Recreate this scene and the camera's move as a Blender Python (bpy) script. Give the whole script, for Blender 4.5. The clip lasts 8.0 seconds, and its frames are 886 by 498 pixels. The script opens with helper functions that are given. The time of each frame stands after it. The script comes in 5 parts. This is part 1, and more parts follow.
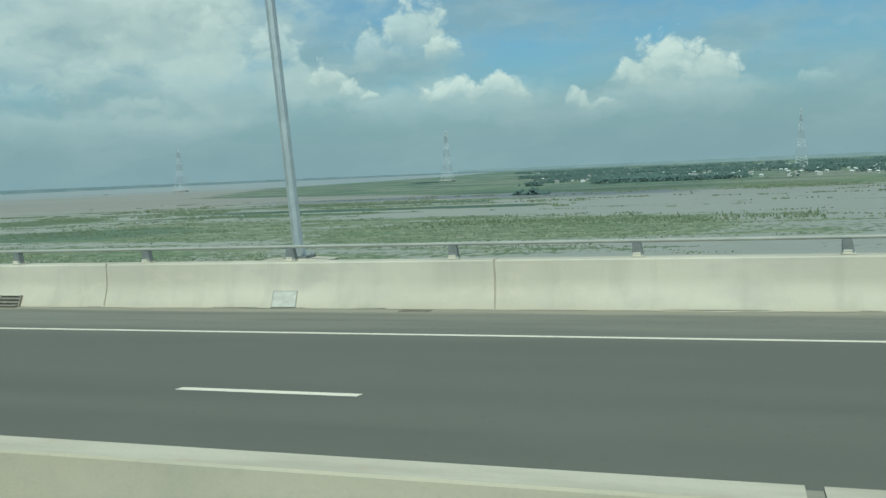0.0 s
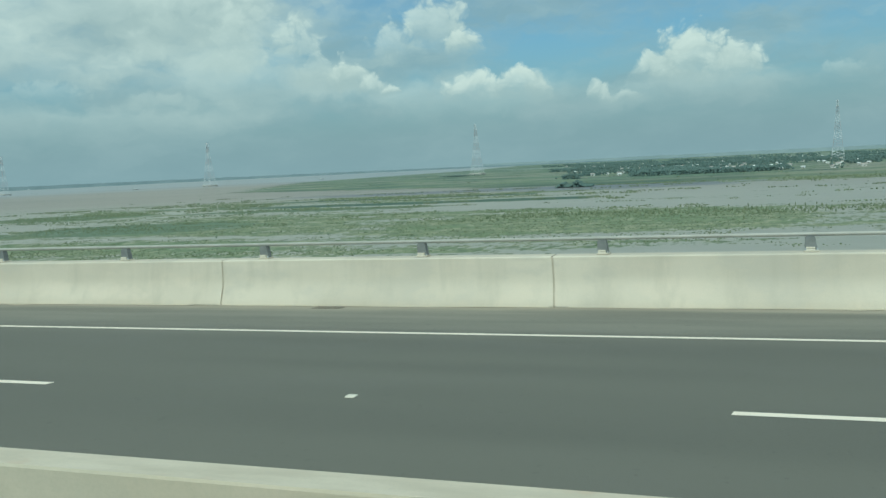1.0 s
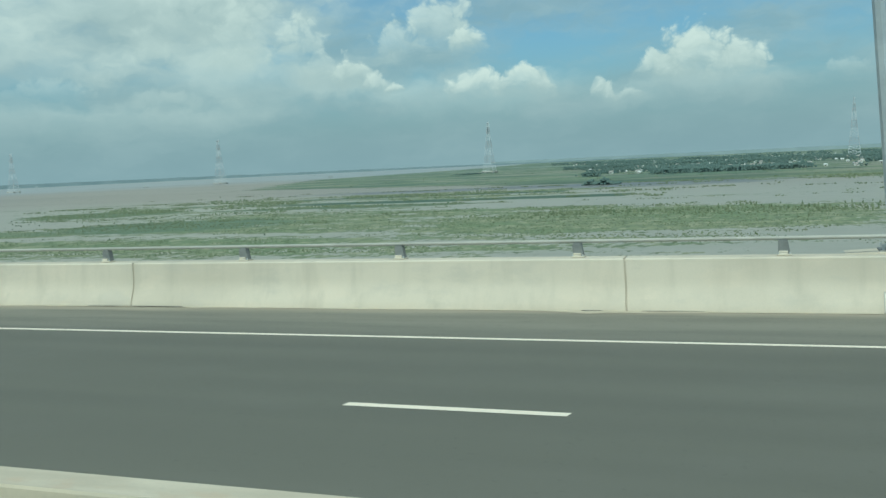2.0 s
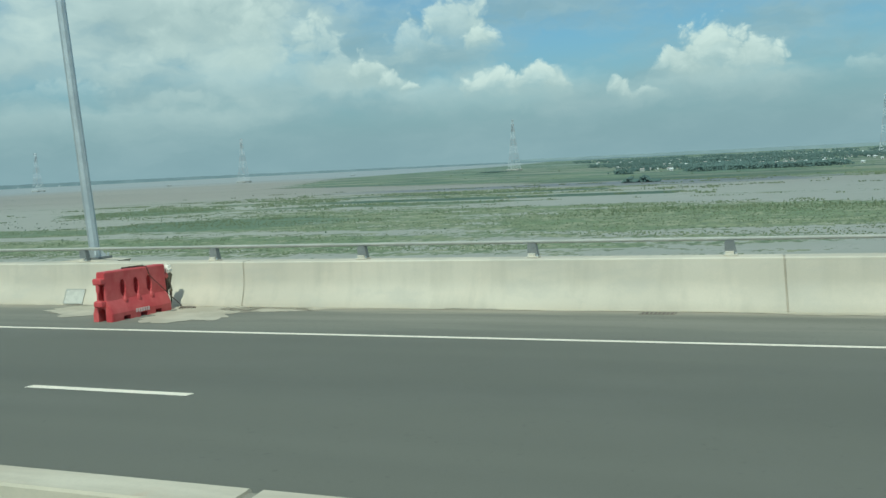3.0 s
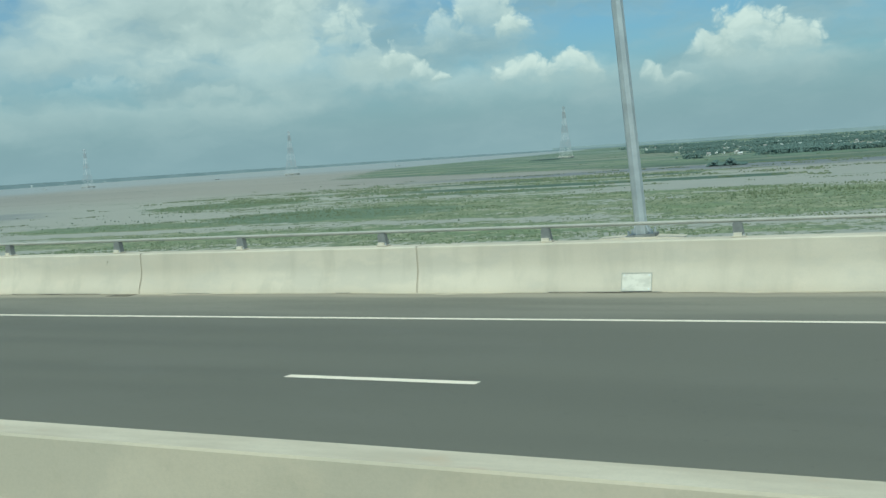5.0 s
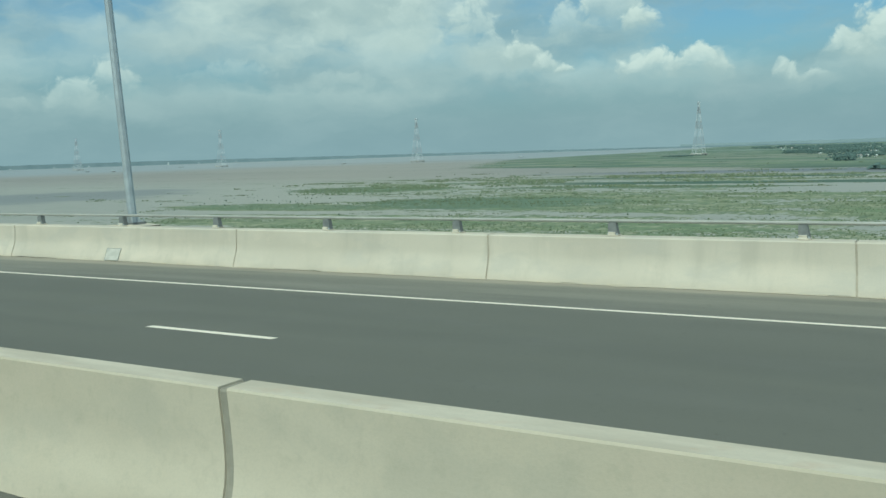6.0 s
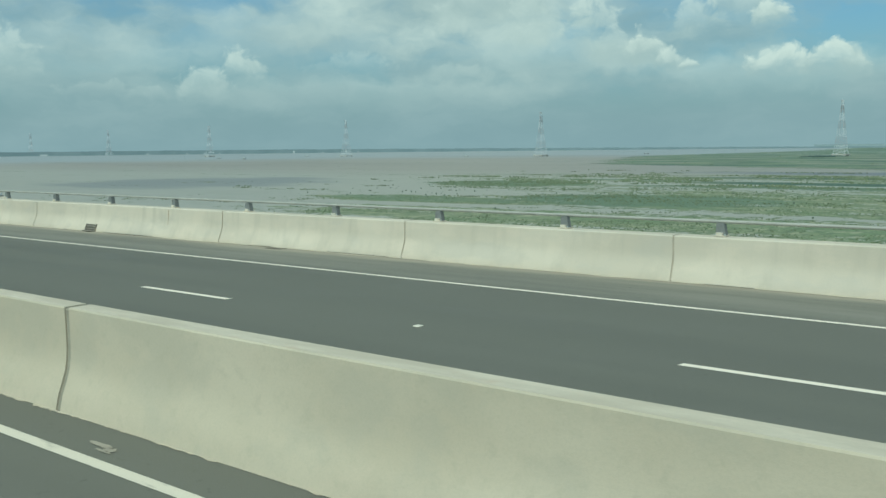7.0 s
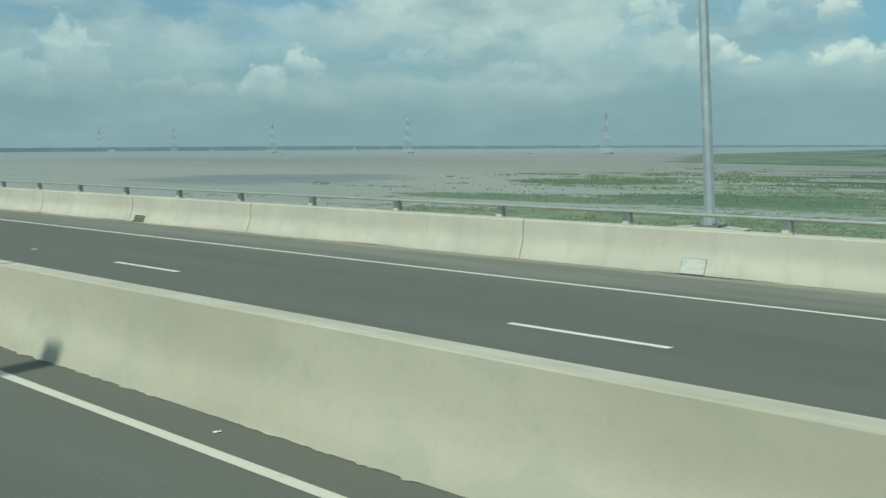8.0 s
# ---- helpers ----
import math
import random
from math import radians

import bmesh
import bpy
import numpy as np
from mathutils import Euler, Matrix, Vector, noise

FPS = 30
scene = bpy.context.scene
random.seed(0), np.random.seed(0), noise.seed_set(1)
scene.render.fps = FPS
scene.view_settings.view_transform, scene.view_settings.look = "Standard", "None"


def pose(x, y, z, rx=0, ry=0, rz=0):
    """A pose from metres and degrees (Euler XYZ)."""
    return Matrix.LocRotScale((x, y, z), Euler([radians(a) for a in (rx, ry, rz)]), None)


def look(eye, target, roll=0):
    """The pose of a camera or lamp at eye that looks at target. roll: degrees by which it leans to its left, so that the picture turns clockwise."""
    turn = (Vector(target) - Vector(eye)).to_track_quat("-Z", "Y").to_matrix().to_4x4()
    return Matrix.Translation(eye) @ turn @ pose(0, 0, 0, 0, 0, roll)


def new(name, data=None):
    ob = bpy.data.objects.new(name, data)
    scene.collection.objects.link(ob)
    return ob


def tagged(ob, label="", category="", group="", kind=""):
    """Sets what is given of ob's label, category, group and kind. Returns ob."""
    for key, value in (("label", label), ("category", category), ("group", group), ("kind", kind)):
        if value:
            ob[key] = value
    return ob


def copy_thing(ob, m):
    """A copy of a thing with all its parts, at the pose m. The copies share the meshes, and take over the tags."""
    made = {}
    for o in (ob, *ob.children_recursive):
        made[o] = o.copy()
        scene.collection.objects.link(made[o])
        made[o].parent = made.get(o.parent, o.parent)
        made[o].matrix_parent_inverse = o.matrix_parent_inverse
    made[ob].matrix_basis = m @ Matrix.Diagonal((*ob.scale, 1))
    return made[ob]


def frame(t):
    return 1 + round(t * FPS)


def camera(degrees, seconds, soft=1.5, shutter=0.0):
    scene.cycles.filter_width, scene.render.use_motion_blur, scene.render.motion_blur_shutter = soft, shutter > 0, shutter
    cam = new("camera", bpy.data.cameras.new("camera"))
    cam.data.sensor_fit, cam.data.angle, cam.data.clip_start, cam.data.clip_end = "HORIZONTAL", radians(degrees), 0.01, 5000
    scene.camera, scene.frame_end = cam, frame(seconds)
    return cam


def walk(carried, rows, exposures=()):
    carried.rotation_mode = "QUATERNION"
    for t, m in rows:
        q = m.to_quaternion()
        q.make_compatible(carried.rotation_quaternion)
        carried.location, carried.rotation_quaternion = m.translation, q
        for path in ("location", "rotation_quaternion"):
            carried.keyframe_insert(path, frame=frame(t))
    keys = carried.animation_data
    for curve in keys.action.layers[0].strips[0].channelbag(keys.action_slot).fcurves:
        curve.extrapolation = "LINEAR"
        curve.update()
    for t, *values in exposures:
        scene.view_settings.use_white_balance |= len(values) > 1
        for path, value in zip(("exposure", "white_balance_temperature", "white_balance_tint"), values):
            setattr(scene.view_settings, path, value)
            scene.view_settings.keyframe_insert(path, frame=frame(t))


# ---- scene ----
cam = camera(52.38, 8.0, soft=1.5)
# seconds, x, y, z in metres, then yaw to the left, pitch and roll in degrees
PATH = [
    (0.0, 7.501, 0.174, 2.246, 18.304, -4.974, -2.561),
    (0.5, -4.552, 0.301, 2.277, 19.262, -5.194, -2.686),
    (1.0, -15.654, 0.383, 2.273, 19.668, -5.295, -2.809),
    (1.5, -27.923, 0.498, 2.257, 19.690, -5.386, -2.805),
    (1.7, -32.390, 0.503, 2.285, 19.747, -5.398, -2.784),
    (2.8, -57.800, 0.511, 2.360, 20.630, -5.416, -2.810),
    (3.0, -62.251, 0.511, 2.345, 20.897, -5.446, -2.872),
    (3.5, -74.477, 0.416, 2.313, 21.255, -5.623, -3.080),
    (4.0, -85.616, 0.383, 2.294, 21.519, -5.774, -3.228),
    (4.2, -90.160, 0.360, 2.308, 21.430, -5.812, -3.384),
    (5.3, -117.000, 0.082, 2.305, 24.740, -6.078, -3.920),
    (5.5, -121.527, 0.037, 2.282, 26.211, -6.158, -3.688),
    (6.0, -132.877, -0.080, 2.275, 30.356, -6.172, -1.859),
    (6.5, -145.202, -0.317, 2.321, 34.723, -6.227, -0.507),
    (7.0, -156.524, -0.463, 2.313, 37.574, -6.426, -0.589),
    (7.3, -164.474, -0.568, 2.321, 38.851, -6.413, -0.589),
    (7.5, -169.052, -0.606, 2.316, 39.708, -6.414, -0.522),
    (8.0, -180.518, -0.668, 2.290, 41.110, -6.584, -0.353),
]
walk(cam, [(t, pose(x, y, z, 90 + pitch, 0, yaw) @ pose(0, 0, 0, 0, 0, roll)) for t, x, y, z, yaw, pitch, roll in PATH],
     exposures=[(0.0, 0.01, 5880, -13), (4.0, 0.10, 5900, -12), (8.0, 0.02, 5960, -13)])

# ---- plan of the bridge, metres: x along the deck, y across it, z = 0 at the foot of the far parapet ----
X_END, X_START = -300.0, 75.0
FALL = 0.0276          # crossfall of both carriageways
MID = 3.437            # centre line of the median
FAR_BASE, FAR_BREAK, FAR_TOP = 13.945, 14.098, 14.147
PARAPET_H = 0.776
CROWN = FALL * (FAR_BASE - MID)
BAY = 37.5
RIVER = -26.0
SUN_TO = Vector((1.32, -9.1, 12.0)).normalized()


def road_z(y):
    return CROWN - FALL * abs(y - MID)


# ---- node helpers ----
class Nodes:
    def __init__(self, tree):
        self.tree = tree

    def add(self, kind, **props):
        n = self.tree.nodes.new(kind)
        for key, value in props.items():
            setattr(n, key, value)
        return n

    def put(self, socket, value):
        if isinstance(value, bpy.types.NodeSocket):
            self.tree.links.new(value, socket)
        else:
            socket.default_value = value

    def math(self, op, a, b=0.0, c=0.0, clamp=False):
        n = self.add("ShaderNodeMath", operation=op, use_clamp=clamp)
        for s, v in zip(n.inputs, (a, b, c)):
            self.put(s, v)
        return n.outputs[0]

    def ramp(self, v, lo, hi, out_lo=0.0, out_hi=1.0, smooth=True):
        n = self.add("ShaderNodeMapRange", interpolation_type="SMOOTHSTEP" if smooth else "LINEAR")
        for s, w in zip(n.inputs, (v, lo, hi, out_lo, out_hi)):
            self.put(s, w)
        return n.outputs[0]

    def mix(self, f, a, b, blend="MIX"):
        n = self.add("ShaderNodeMix", data_type="RGBA", blend_type=blend, clamp_factor=True)
        self.put(n.inputs[0], f)
        self.put(n.inputs[6], a if isinstance(a, bpy.types.NodeSocket) else (*a, 1.0))
        self.put(n.inputs[7], b if isinstance(b, bpy.types.NodeSocket) else (*b, 1.0))
        return n.outputs[2]

    def noise(self, vec, scale, detail=4.0, rough=0.55, distort=0.0):
        n = self.add("ShaderNodeTexNoise")
        self.put(n.inputs["Vector"], vec)
        for key, value in (("Scale", scale), ("Detail", detail), ("Roughness", rough), ("Distortion", distort)):
            n.inputs[key].default_value = value
        return n.outputs[0]

    def scaled(self, vec, sx, sy, sz, off=(0, 0, 0)):
        n = self.add("ShaderNodeMapping")
        self.put(n.inputs[0], vec)
        n.inputs[1].default_value = off
        n.inputs[3].default_value = (sx, sy, sz)
        return n.outputs[0]

    def combine(self, x, y, z=0.0):
        n = self.add("ShaderNodeCombineXYZ")
        for s, v in zip(n.inputs, (x, y, z)):
            self.put(s, v)
        return n.outputs[0]

    def split(self, vec):
        n = self.add("ShaderNodeSeparateXYZ")
        self.put(n.inputs[0], vec)
        return n.outputs


def material(name, build, rough=0.7, metal=0.0, spec=0.5):
    """build(nodes, place) gives (colour, height or None, bump metres, roughness or None)."""
    m = bpy.data.materials.new(name)
    m.use_nodes = True
    n = Nodes(m.node_tree)
    shade = m.node_tree.nodes["Principled BSDF"]
    place = n.add("ShaderNodeNewGeometry").outputs["Position"]
    colour, height, depth, rough_out = build(n, place)
    n.put(shade.inputs["Base Color"], colour if isinstance(colour, bpy.types.NodeSocket) else (*colour, 1.0))
    shade.inputs["Roughness"].default_value = rough
    if rough_out is not None:
        n.put(shade.inputs["Roughness"], rough_out)
    shade.inputs["Metallic"].default_value = metal
    shade.inputs["Specular IOR Level"].default_value = spec
    if height is not None:
        b = n.add("ShaderNodeBump")
        b.inputs["Strength"].default_value = 1.0
        b.inputs["Distance"].default_value = depth
        n.put(b.inputs["Height"], height)
        n.put(shade.inputs["Normal"], b.outputs[0])
    return m


# ---- sky, clouds and sun ----
world = bpy.data.worlds.new("sky")
scene.world = world
world.use_nodes = True
w = Nodes(world.node_tree)
back = world.node_tree.nodes["Background"]
sky = w.add("ShaderNodeTexSky", sky_type="NISHITA", sun_disc=False)
sky.sun_elevation = math.asin(SUN_TO.z)
sky.sun_rotation = math.atan2(SUN_TO.x, SUN_TO.y)
sky.air_density, sky.dust_density, sky.ozone_density = 1.0, 1.5, 1.2
ways = w.add("ShaderNodeTexCoord").outputs["Generated"]
wx, wy, wz = w.split(ways)
azim = w.math("MULTIPLY", w.math("ARCTAN2", w.math("MULTIPLY", wx, -1.0), wy), 180 / math.pi)
elev = w.math("MULTIPLY", w.math("ARCSINE", wz), 180 / math.pi)
SKY_STRENGTH = 0.085
clear = w.mix(1.0, sky.outputs[0], (SKY_STRENGTH * 0.78, SKY_STRENGTH * 1.0, SKY_STRENGTH * 1.12), "MULTIPLY")
haze = w.ramp(elev, -1.0, 9.0, 1.0, 0.0)
clear = w.mix(w.math("MULTIPLY", haze, 0.85), clear, (0.235, 0.325, 0.375))
# soft banks and cumulus heads, placed by azimuth and elevation in degrees
SOFT_BANKS = [  # azimuth, elevation, half width, half height, strength
    (37.0, 10.4, 14.5, 5.6, 0.95),
    (33.5, 10.6, 6.5, 3.2, 0.6),
    (47.0, 6.6, 11.0, 2.8, 0.45),
    (32.0, 5.4, 10.0, 2.6, 0.65),
    (42.0, 3.2, 16.0, 1.4, 0.3),
    (72.0, 9.0, 12.0, 5.0, 0.28),
    (17.0, 3.9, 9.5, 1.8, 0.38),
    (3.0, 3.9, 7.0, 1.5, 0.45),
    (60.0, 5.2, 8.0, 2.6, 0.35),
    (-22.0, 9.0, 14.0, 5.0, 0.85),
    (110.0, 9.0, 25.0, 6.0, 0.85),
    (-70.0, 8.0, 25.0, 5.0, 0.85),
]
HEADS = [  # azimuth, foot, half width, height, strength
    (-4.6, 4.0, 2.0, 1.1, 0.32),
    (36.5, 3.9, 3.0, 1.3, 0.2),
    (43.0, 4.4, 3.4, 1.5, 0.25),
    (66.5, 3.4, 3.0, 2.2, 0.3),
    (63.2, 3.8, 2.2, 3.8, 0.5),
    (58.4, 2.9, 2.8, 1.4, 0.2),
    (55.3, 2.9, 1.3, 1.0, 0.2),
    (52.0, 3.0, 2.0, 2.1, 0.6),
    (49.8, 3.9, 1.8, 2.3, 0.7),
    (34.0, 6.0, 4.6, 5.2, 0.25),
    (30.8, 5.8, 3.4, 5.0, 0.4),
    (28.3, 5.8, 2.1, 3.9, 0.6),
    (26.7, 5.4, 1.5, 2.0, 0.45),
    (25.2, 5.1, 1.5, 2.0, 0.95),
    (23.5, 4.8, 1.2, 1.1, 0.75),
    (22.3, 4.8, 0.7, 0.5, 0.8),
    (21.9, 6.3, 2.3, 2.6, 0.6),
    (19.4, 6.6, 2.5, 4.4, 0.75),
    (17.8, 6.7, 1.4, 1.9, 0.9),
    (17.0, 4.0, 2.6, 1.8, 1.0),
    (14.2, 4.0, 2.0, 2.1, 1.0),
    (7.9, 3.5, 1.1, 0.7, 0.6),
    (9.4, 3.7, 1.0, 1.1, 0.9),
    (6.0, 4.6, 1.7, 2.0, 0.9),
    (1.5, 4.3, 2.4, 2.3, 0.95),
    (3.9, 4.3, 3.0, 3.7, 1.0),
]
sight = w.combine(azim, elev)


def shifted(vec, amount, scale, detail, size):
    n = w.add("ShaderNodeTexNoise")
    w.put(n.inputs["Vector"], w.scaled(vec, scale, scale * 1.15, 1.0))
    n.inputs["Scale"].default_value, n.inputs["Detail"].default_value, n.inputs["Roughness"].default_value = 1.0, detail, 0.55
    a = w.add("ShaderNodeVectorMath", operation="SUBTRACT")
    w.put(a.inputs[0], n.outputs[1])
    a.inputs[1].default_value = (0.5, 0.5, 0.5)
    b = w.add("ShaderNodeVectorMath", operation="MULTIPLY_ADD")
    w.put(b.inputs[0], a.outputs[0])
    b.inputs[1].default_value = (amount, amount * size, 0)
    w.put(b.inputs[2], vec)
    return b.outputs[0]


curled = shifted(shifted(sight, 1.7, 0.5, 2.0, 0.6), 0.7, 1.3, 4.0, 0.8)
swollen = shifted(shifted(shifted(sight, 1.3, 0.5, 1.0, 0.7), 0.40, 1.7, 3.0, 1.0), 0.16, 6.0, 3.0, 1.0)
hx, hy, _ = w.split(swollen)
billow = 0.0
for size, share in ((0.75, 0.9), (1.7, 0.5), (3.8, 0.25)):
    cells = w.add("ShaderNodeTexVoronoi", feature="SMOOTH_F1", voronoi_dimensions="2D")
    w.put(cells.inputs["Vector"], w.scaled(swollen, 1.0, 1.2, 1.0))
    cells.inputs["Scale"].default_value, cells.inputs["Smoothness"].default_value = size, 0.4
    billow = w.math("ADD", billow, w.math("MULTIPLY", w.math("SUBTRACT", 0.45, cells.outputs["Distance"]), share))
px, py, _ = w.split(curled)
mottle = w.noise(w.scaled(curled, 0.26, 0.48, 1.0), 1.0, 5.0, 0.5)
puff = w.noise(curled, 1.3, 5.0, 0.55)
fine_light = w.math("MULTIPLY", w.math("SUBTRACT", puff, 0.5), 1.1)
thin = w.ramp(w.noise(w.scaled(curled, 0.09, 0.24, 1.0), 1.0, 5.0, 0.55), 0.34, 0.64, 0.0, 0.75)
drift = w.noise(w.scaled(curled, 0.22, 0.75, 1.0, (7, 3, 0)), 1.0, 5.0, 0.55)
sky_colour = w.mix(thin, clear, w.mix(w.ramp(drift, 0.35, 0.68), (0.30, 0.385, 0.42), (0.38, 0.455, 0.48)))
for a, e, ra, re, k in SOFT_BANKS:
    d = w.math("SQRT", w.math("ADD", w.math("POWER", w.math("MULTIPLY", w.math("SUBTRACT", px, a), 1 / ra), 2.0),
                              w.math("POWER", w.math("MULTIPLY", w.math("SUBTRACT", py, e), 1 / re), 2.0)))
    body = w.math("ADD", w.math("SUBTRACT", 1.0, d), w.math("MULTIPLY", w.math("SUBTRACT", mottle, 0.5), 1.25))
    shade = w.ramp(w.math("ADD", w.math("MULTIPLY", w.math("SUBTRACT", py, e), 0.7 / re), w.math("MULTIPLY", w.math("SUBTRACT", mottle, 0.5), 1.15)), -0.75, 0.85)
    sky_colour = w.mix(w.math("MULTIPLY", w.ramp(body, -0.15, 0.7), k), sky_colour, w.mix(shade, (0.345, 0.42, 0.44), (0.71, 0.745, 0.715)))
for a, e, ra, re, k in HEADS:
    u = w.math("MULTIPLY", w.math("SUBTRACT", hx, a), 1 / ra)
    v = w.math("MULTIPLY", w.math("SUBTRACT", hy, e), 1 / re)
    d = w.math("SQRT", w.math("ADD", w.math("POWER", u, 2.0), w.math("POWER", v, 2.0)))
    rim = w.ramp(w.math("ADD", w.math("SUBTRACT", 1.0, d), w.math("MULTIPLY", billow, 0.40)), 0.0, 0.30)
    foot = w.ramp(w.math("ADD", v, w.math("MULTIPLY", w.math("SUBTRACT", mottle, 0.5), 1.5)), -0.25, 0.6)
    shade = w.ramp(w.math("ADD", w.math("ADD", v, w.math("MULTIPLY", fine_light, 0.35)), w.math("MULTIPLY", billow, 0.32)), -0.1, 1.0)
    sky_colour = w.mix(w.math("MULTIPLY", w.math("MULTIPLY", rim, foot), k), sky_colour, w.mix(shade, (0.40, 0.475, 0.485), (0.68, 0.715, 0.685)))
sky_colour = w.mix(w.ramp(elev, -0.5, 5.5, 0.75, 0.0), sky_colour, (0.282, 0.368, 0.412))
w.put(back.inputs["Color"], sky_colour)
back.inputs["Strength"].default_value = 1.0

sun = new("sun", bpy.data.lights.new("sun", "SUN"))
sun.data.energy, sun.data.angle, sun.data.color = 2.9, radians(0.6), (1.0, 0.95, 0.86)
sun.matrix_world = look(SUN_TO * 50, (0, 0, 0))

# ---- materials ----
def concrete(n, p):
    streak = n.noise(n.scaled(p, 2.2, 2.2, 0.25), 1.0, 4.0, 0.6)
    broad = n.noise(n.scaled(p, 0.35, 0.35, 0.9), 1.0, 3.0, 0.5)
    grain = n.noise(p, 60.0, 4.0, 0.7)
    c = n.mix(n.ramp(broad, 0.3, 0.7), (0.535, 0.478, 0.385), (0.62, 0.558, 0.455))
    patch = n.noise(n.scaled(p, 0.8, 0.8, 1.7, (3, 3, 1)), 1.0, 5.0, 0.6)
    c = n.mix(n.ramp(patch, 0.5, 0.66, 0.0, 0.55), c, (0.49, 0.455, 0.385))
    c = n.mix(n.ramp(patch, 0.46, 0.34, 0.0, 0.4), c, (0.66, 0.575, 0.46))
    c = n.mix(n.ramp(streak, 0.46, 0.74, 0.0, 0.6), c, (0.455, 0.415, 0.335))
    c = n.mix(n.ramp(grain, 0.35, 0.65, 0.0, 0.12), c, (0.34, 0.33, 0.29))
    return c, grain, 0.002, n.ramp(broad, 0.3, 0.7, 0.75, 0.9)


# concrete in a darker, more olive tone than the parapets, randomly patched
def median_tone(n, p):
    broad = n.noise(n.scaled(p, 0.5, 0.5, 1.1, (4, 1, 0)), 1.0, 4.0, 0.55)
    spots = n.noise(p, 9.0, 5.0, 0.65)
    grain = n.noise(p, 55.0, 4.0, 0.7)
    c = n.mix(n.ramp(broad, 0.3, 0.7), (0.465, 0.408, 0.308), (0.535, 0.475, 0.368))
    patch = n.noise(n.scaled(p, 1.3, 1.3, 1.6, (7, 2, 5)), 1.0, 5.0, 0.6)
    c = n.mix(n.ramp(patch, 0.48, 0.64, 0.0, 0.5), c, (0.42, 0.385, 0.305))
    c = n.mix(n.ramp(patch, 0.46, 0.36, 0.0, 0.35), c, (0.54, 0.465, 0.36))
    c = n.mix(n.ramp(spots, 0.5, 0.75, 0.0, 0.4), c, (0.40, 0.36, 0.275))
    c = n.mix(n.ramp(grain, 0.4, 0.7, 0.0, 0.12), c, (0.30, 0.29, 0.24))
    return c, grain, 0.0012, None


def lit_top(n, p):
    """Sunlight on the flat top put into a paler colour; faint rusty stains, dust."""
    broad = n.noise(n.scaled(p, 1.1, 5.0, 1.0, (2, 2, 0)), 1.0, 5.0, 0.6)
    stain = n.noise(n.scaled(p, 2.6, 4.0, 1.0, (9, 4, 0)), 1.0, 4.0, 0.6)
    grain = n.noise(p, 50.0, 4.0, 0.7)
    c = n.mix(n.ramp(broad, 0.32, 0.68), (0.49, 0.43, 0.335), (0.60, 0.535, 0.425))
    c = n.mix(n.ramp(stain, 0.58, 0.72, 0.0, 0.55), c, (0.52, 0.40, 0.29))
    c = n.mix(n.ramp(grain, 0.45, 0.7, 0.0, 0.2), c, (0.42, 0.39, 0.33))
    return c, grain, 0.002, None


def asphalt(n, p):
    x, y, z = n.split(p)
    grain = n.noise(p, 90.0, 3.0, 0.7)
    lanes = n.noise(n.scaled(p, 0.05, 1.1, 1.0), 1.0, 4.0, 0.55)
    blotch = n.noise(n.scaled(p, 0.4, 0.9, 1.0, (3, 8, 0)), 1.0, 4.0, 0.6)
    c = n.mix(n.ramp(lanes, 0.3, 0.7), (0.132, 0.129, 0.104), (0.154, 0.151, 0.123))
    c = n.mix(n.ramp(blotch, 0.45, 0.8, 0.0, 0.5), c, (0.162, 0.158, 0.134))
    c = n.mix(n.ramp(grain, 0.45, 0.75, 0.0, 0.35), c, (0.19, 0.19, 0.18))
    away = n.math("ABSOLUTE", n.math("SUBTRACT", y, MID))
    sweep = n.noise(n.scaled(p, 0.16, 1.3, 1.0, (1, 6, 0)), 1.0, 5.0, 0.6)
    dusty = n.math("MULTIPLY", n.ramp(n.math("ADD", away, n.math("MULTIPLY", blotch, 0.5)), 7.4, 9.3), n.ramp(sweep, 0.3, 0.7, 0.22, 0.62))
    c = n.mix(dusty, c, (0.300, 0.280, 0.226))
    caked = n.math("MULTIPLY", n.ramp(n.math("ADD", away, n.math("MULTIPLY", sweep, 1.1)), 10.4, 10.9), 0.75)
    c = n.mix(caked, c, (0.36, 0.325, 0.255))
    specks = n.noise(p, 14.0, 2.0, 0.5)
    c = n.mix(n.ramp(specks, 0.66, 0.74, 0.0, 0.35), c, (0.075, 0.074, 0.064))
    return c, grain, 0.004, n.ramp(lanes, 0.3, 0.7, 0.72, 0.9)


def paint(base, wear, amount=0.5):
    def build(n, p):
        worn = n.noise(n.scaled(p, 3.0, 14.0, 3.0), 1.0, 6.0, 0.65)
        fine = n.noise(p, 70.0, 3.0, 0.6)
        c = n.mix(n.ramp(worn, 0.55, 0.75, 0.0, amount), base, wear)
        return n.mix(n.ramp(fine, 0.5, 0.8, 0.0, 0.25), c, wear), fine, 0.001, None
    return build


def mottled(a, b, scale, depth=0.001, fine=40.0):
    def build(n, p):
        big = n.noise(p, scale, 4.0, 0.6)
        small = n.noise(p, fine, 3.0, 0.6)
        c = n.mix(n.ramp(big, 0.35, 0.7), a, b)
        c = n.mix(n.ramp(small, 0.5, 0.8, 0.0, 0.25), c, tuple(v * 0.7 for v in a))
        return c, small, depth, None
    return build


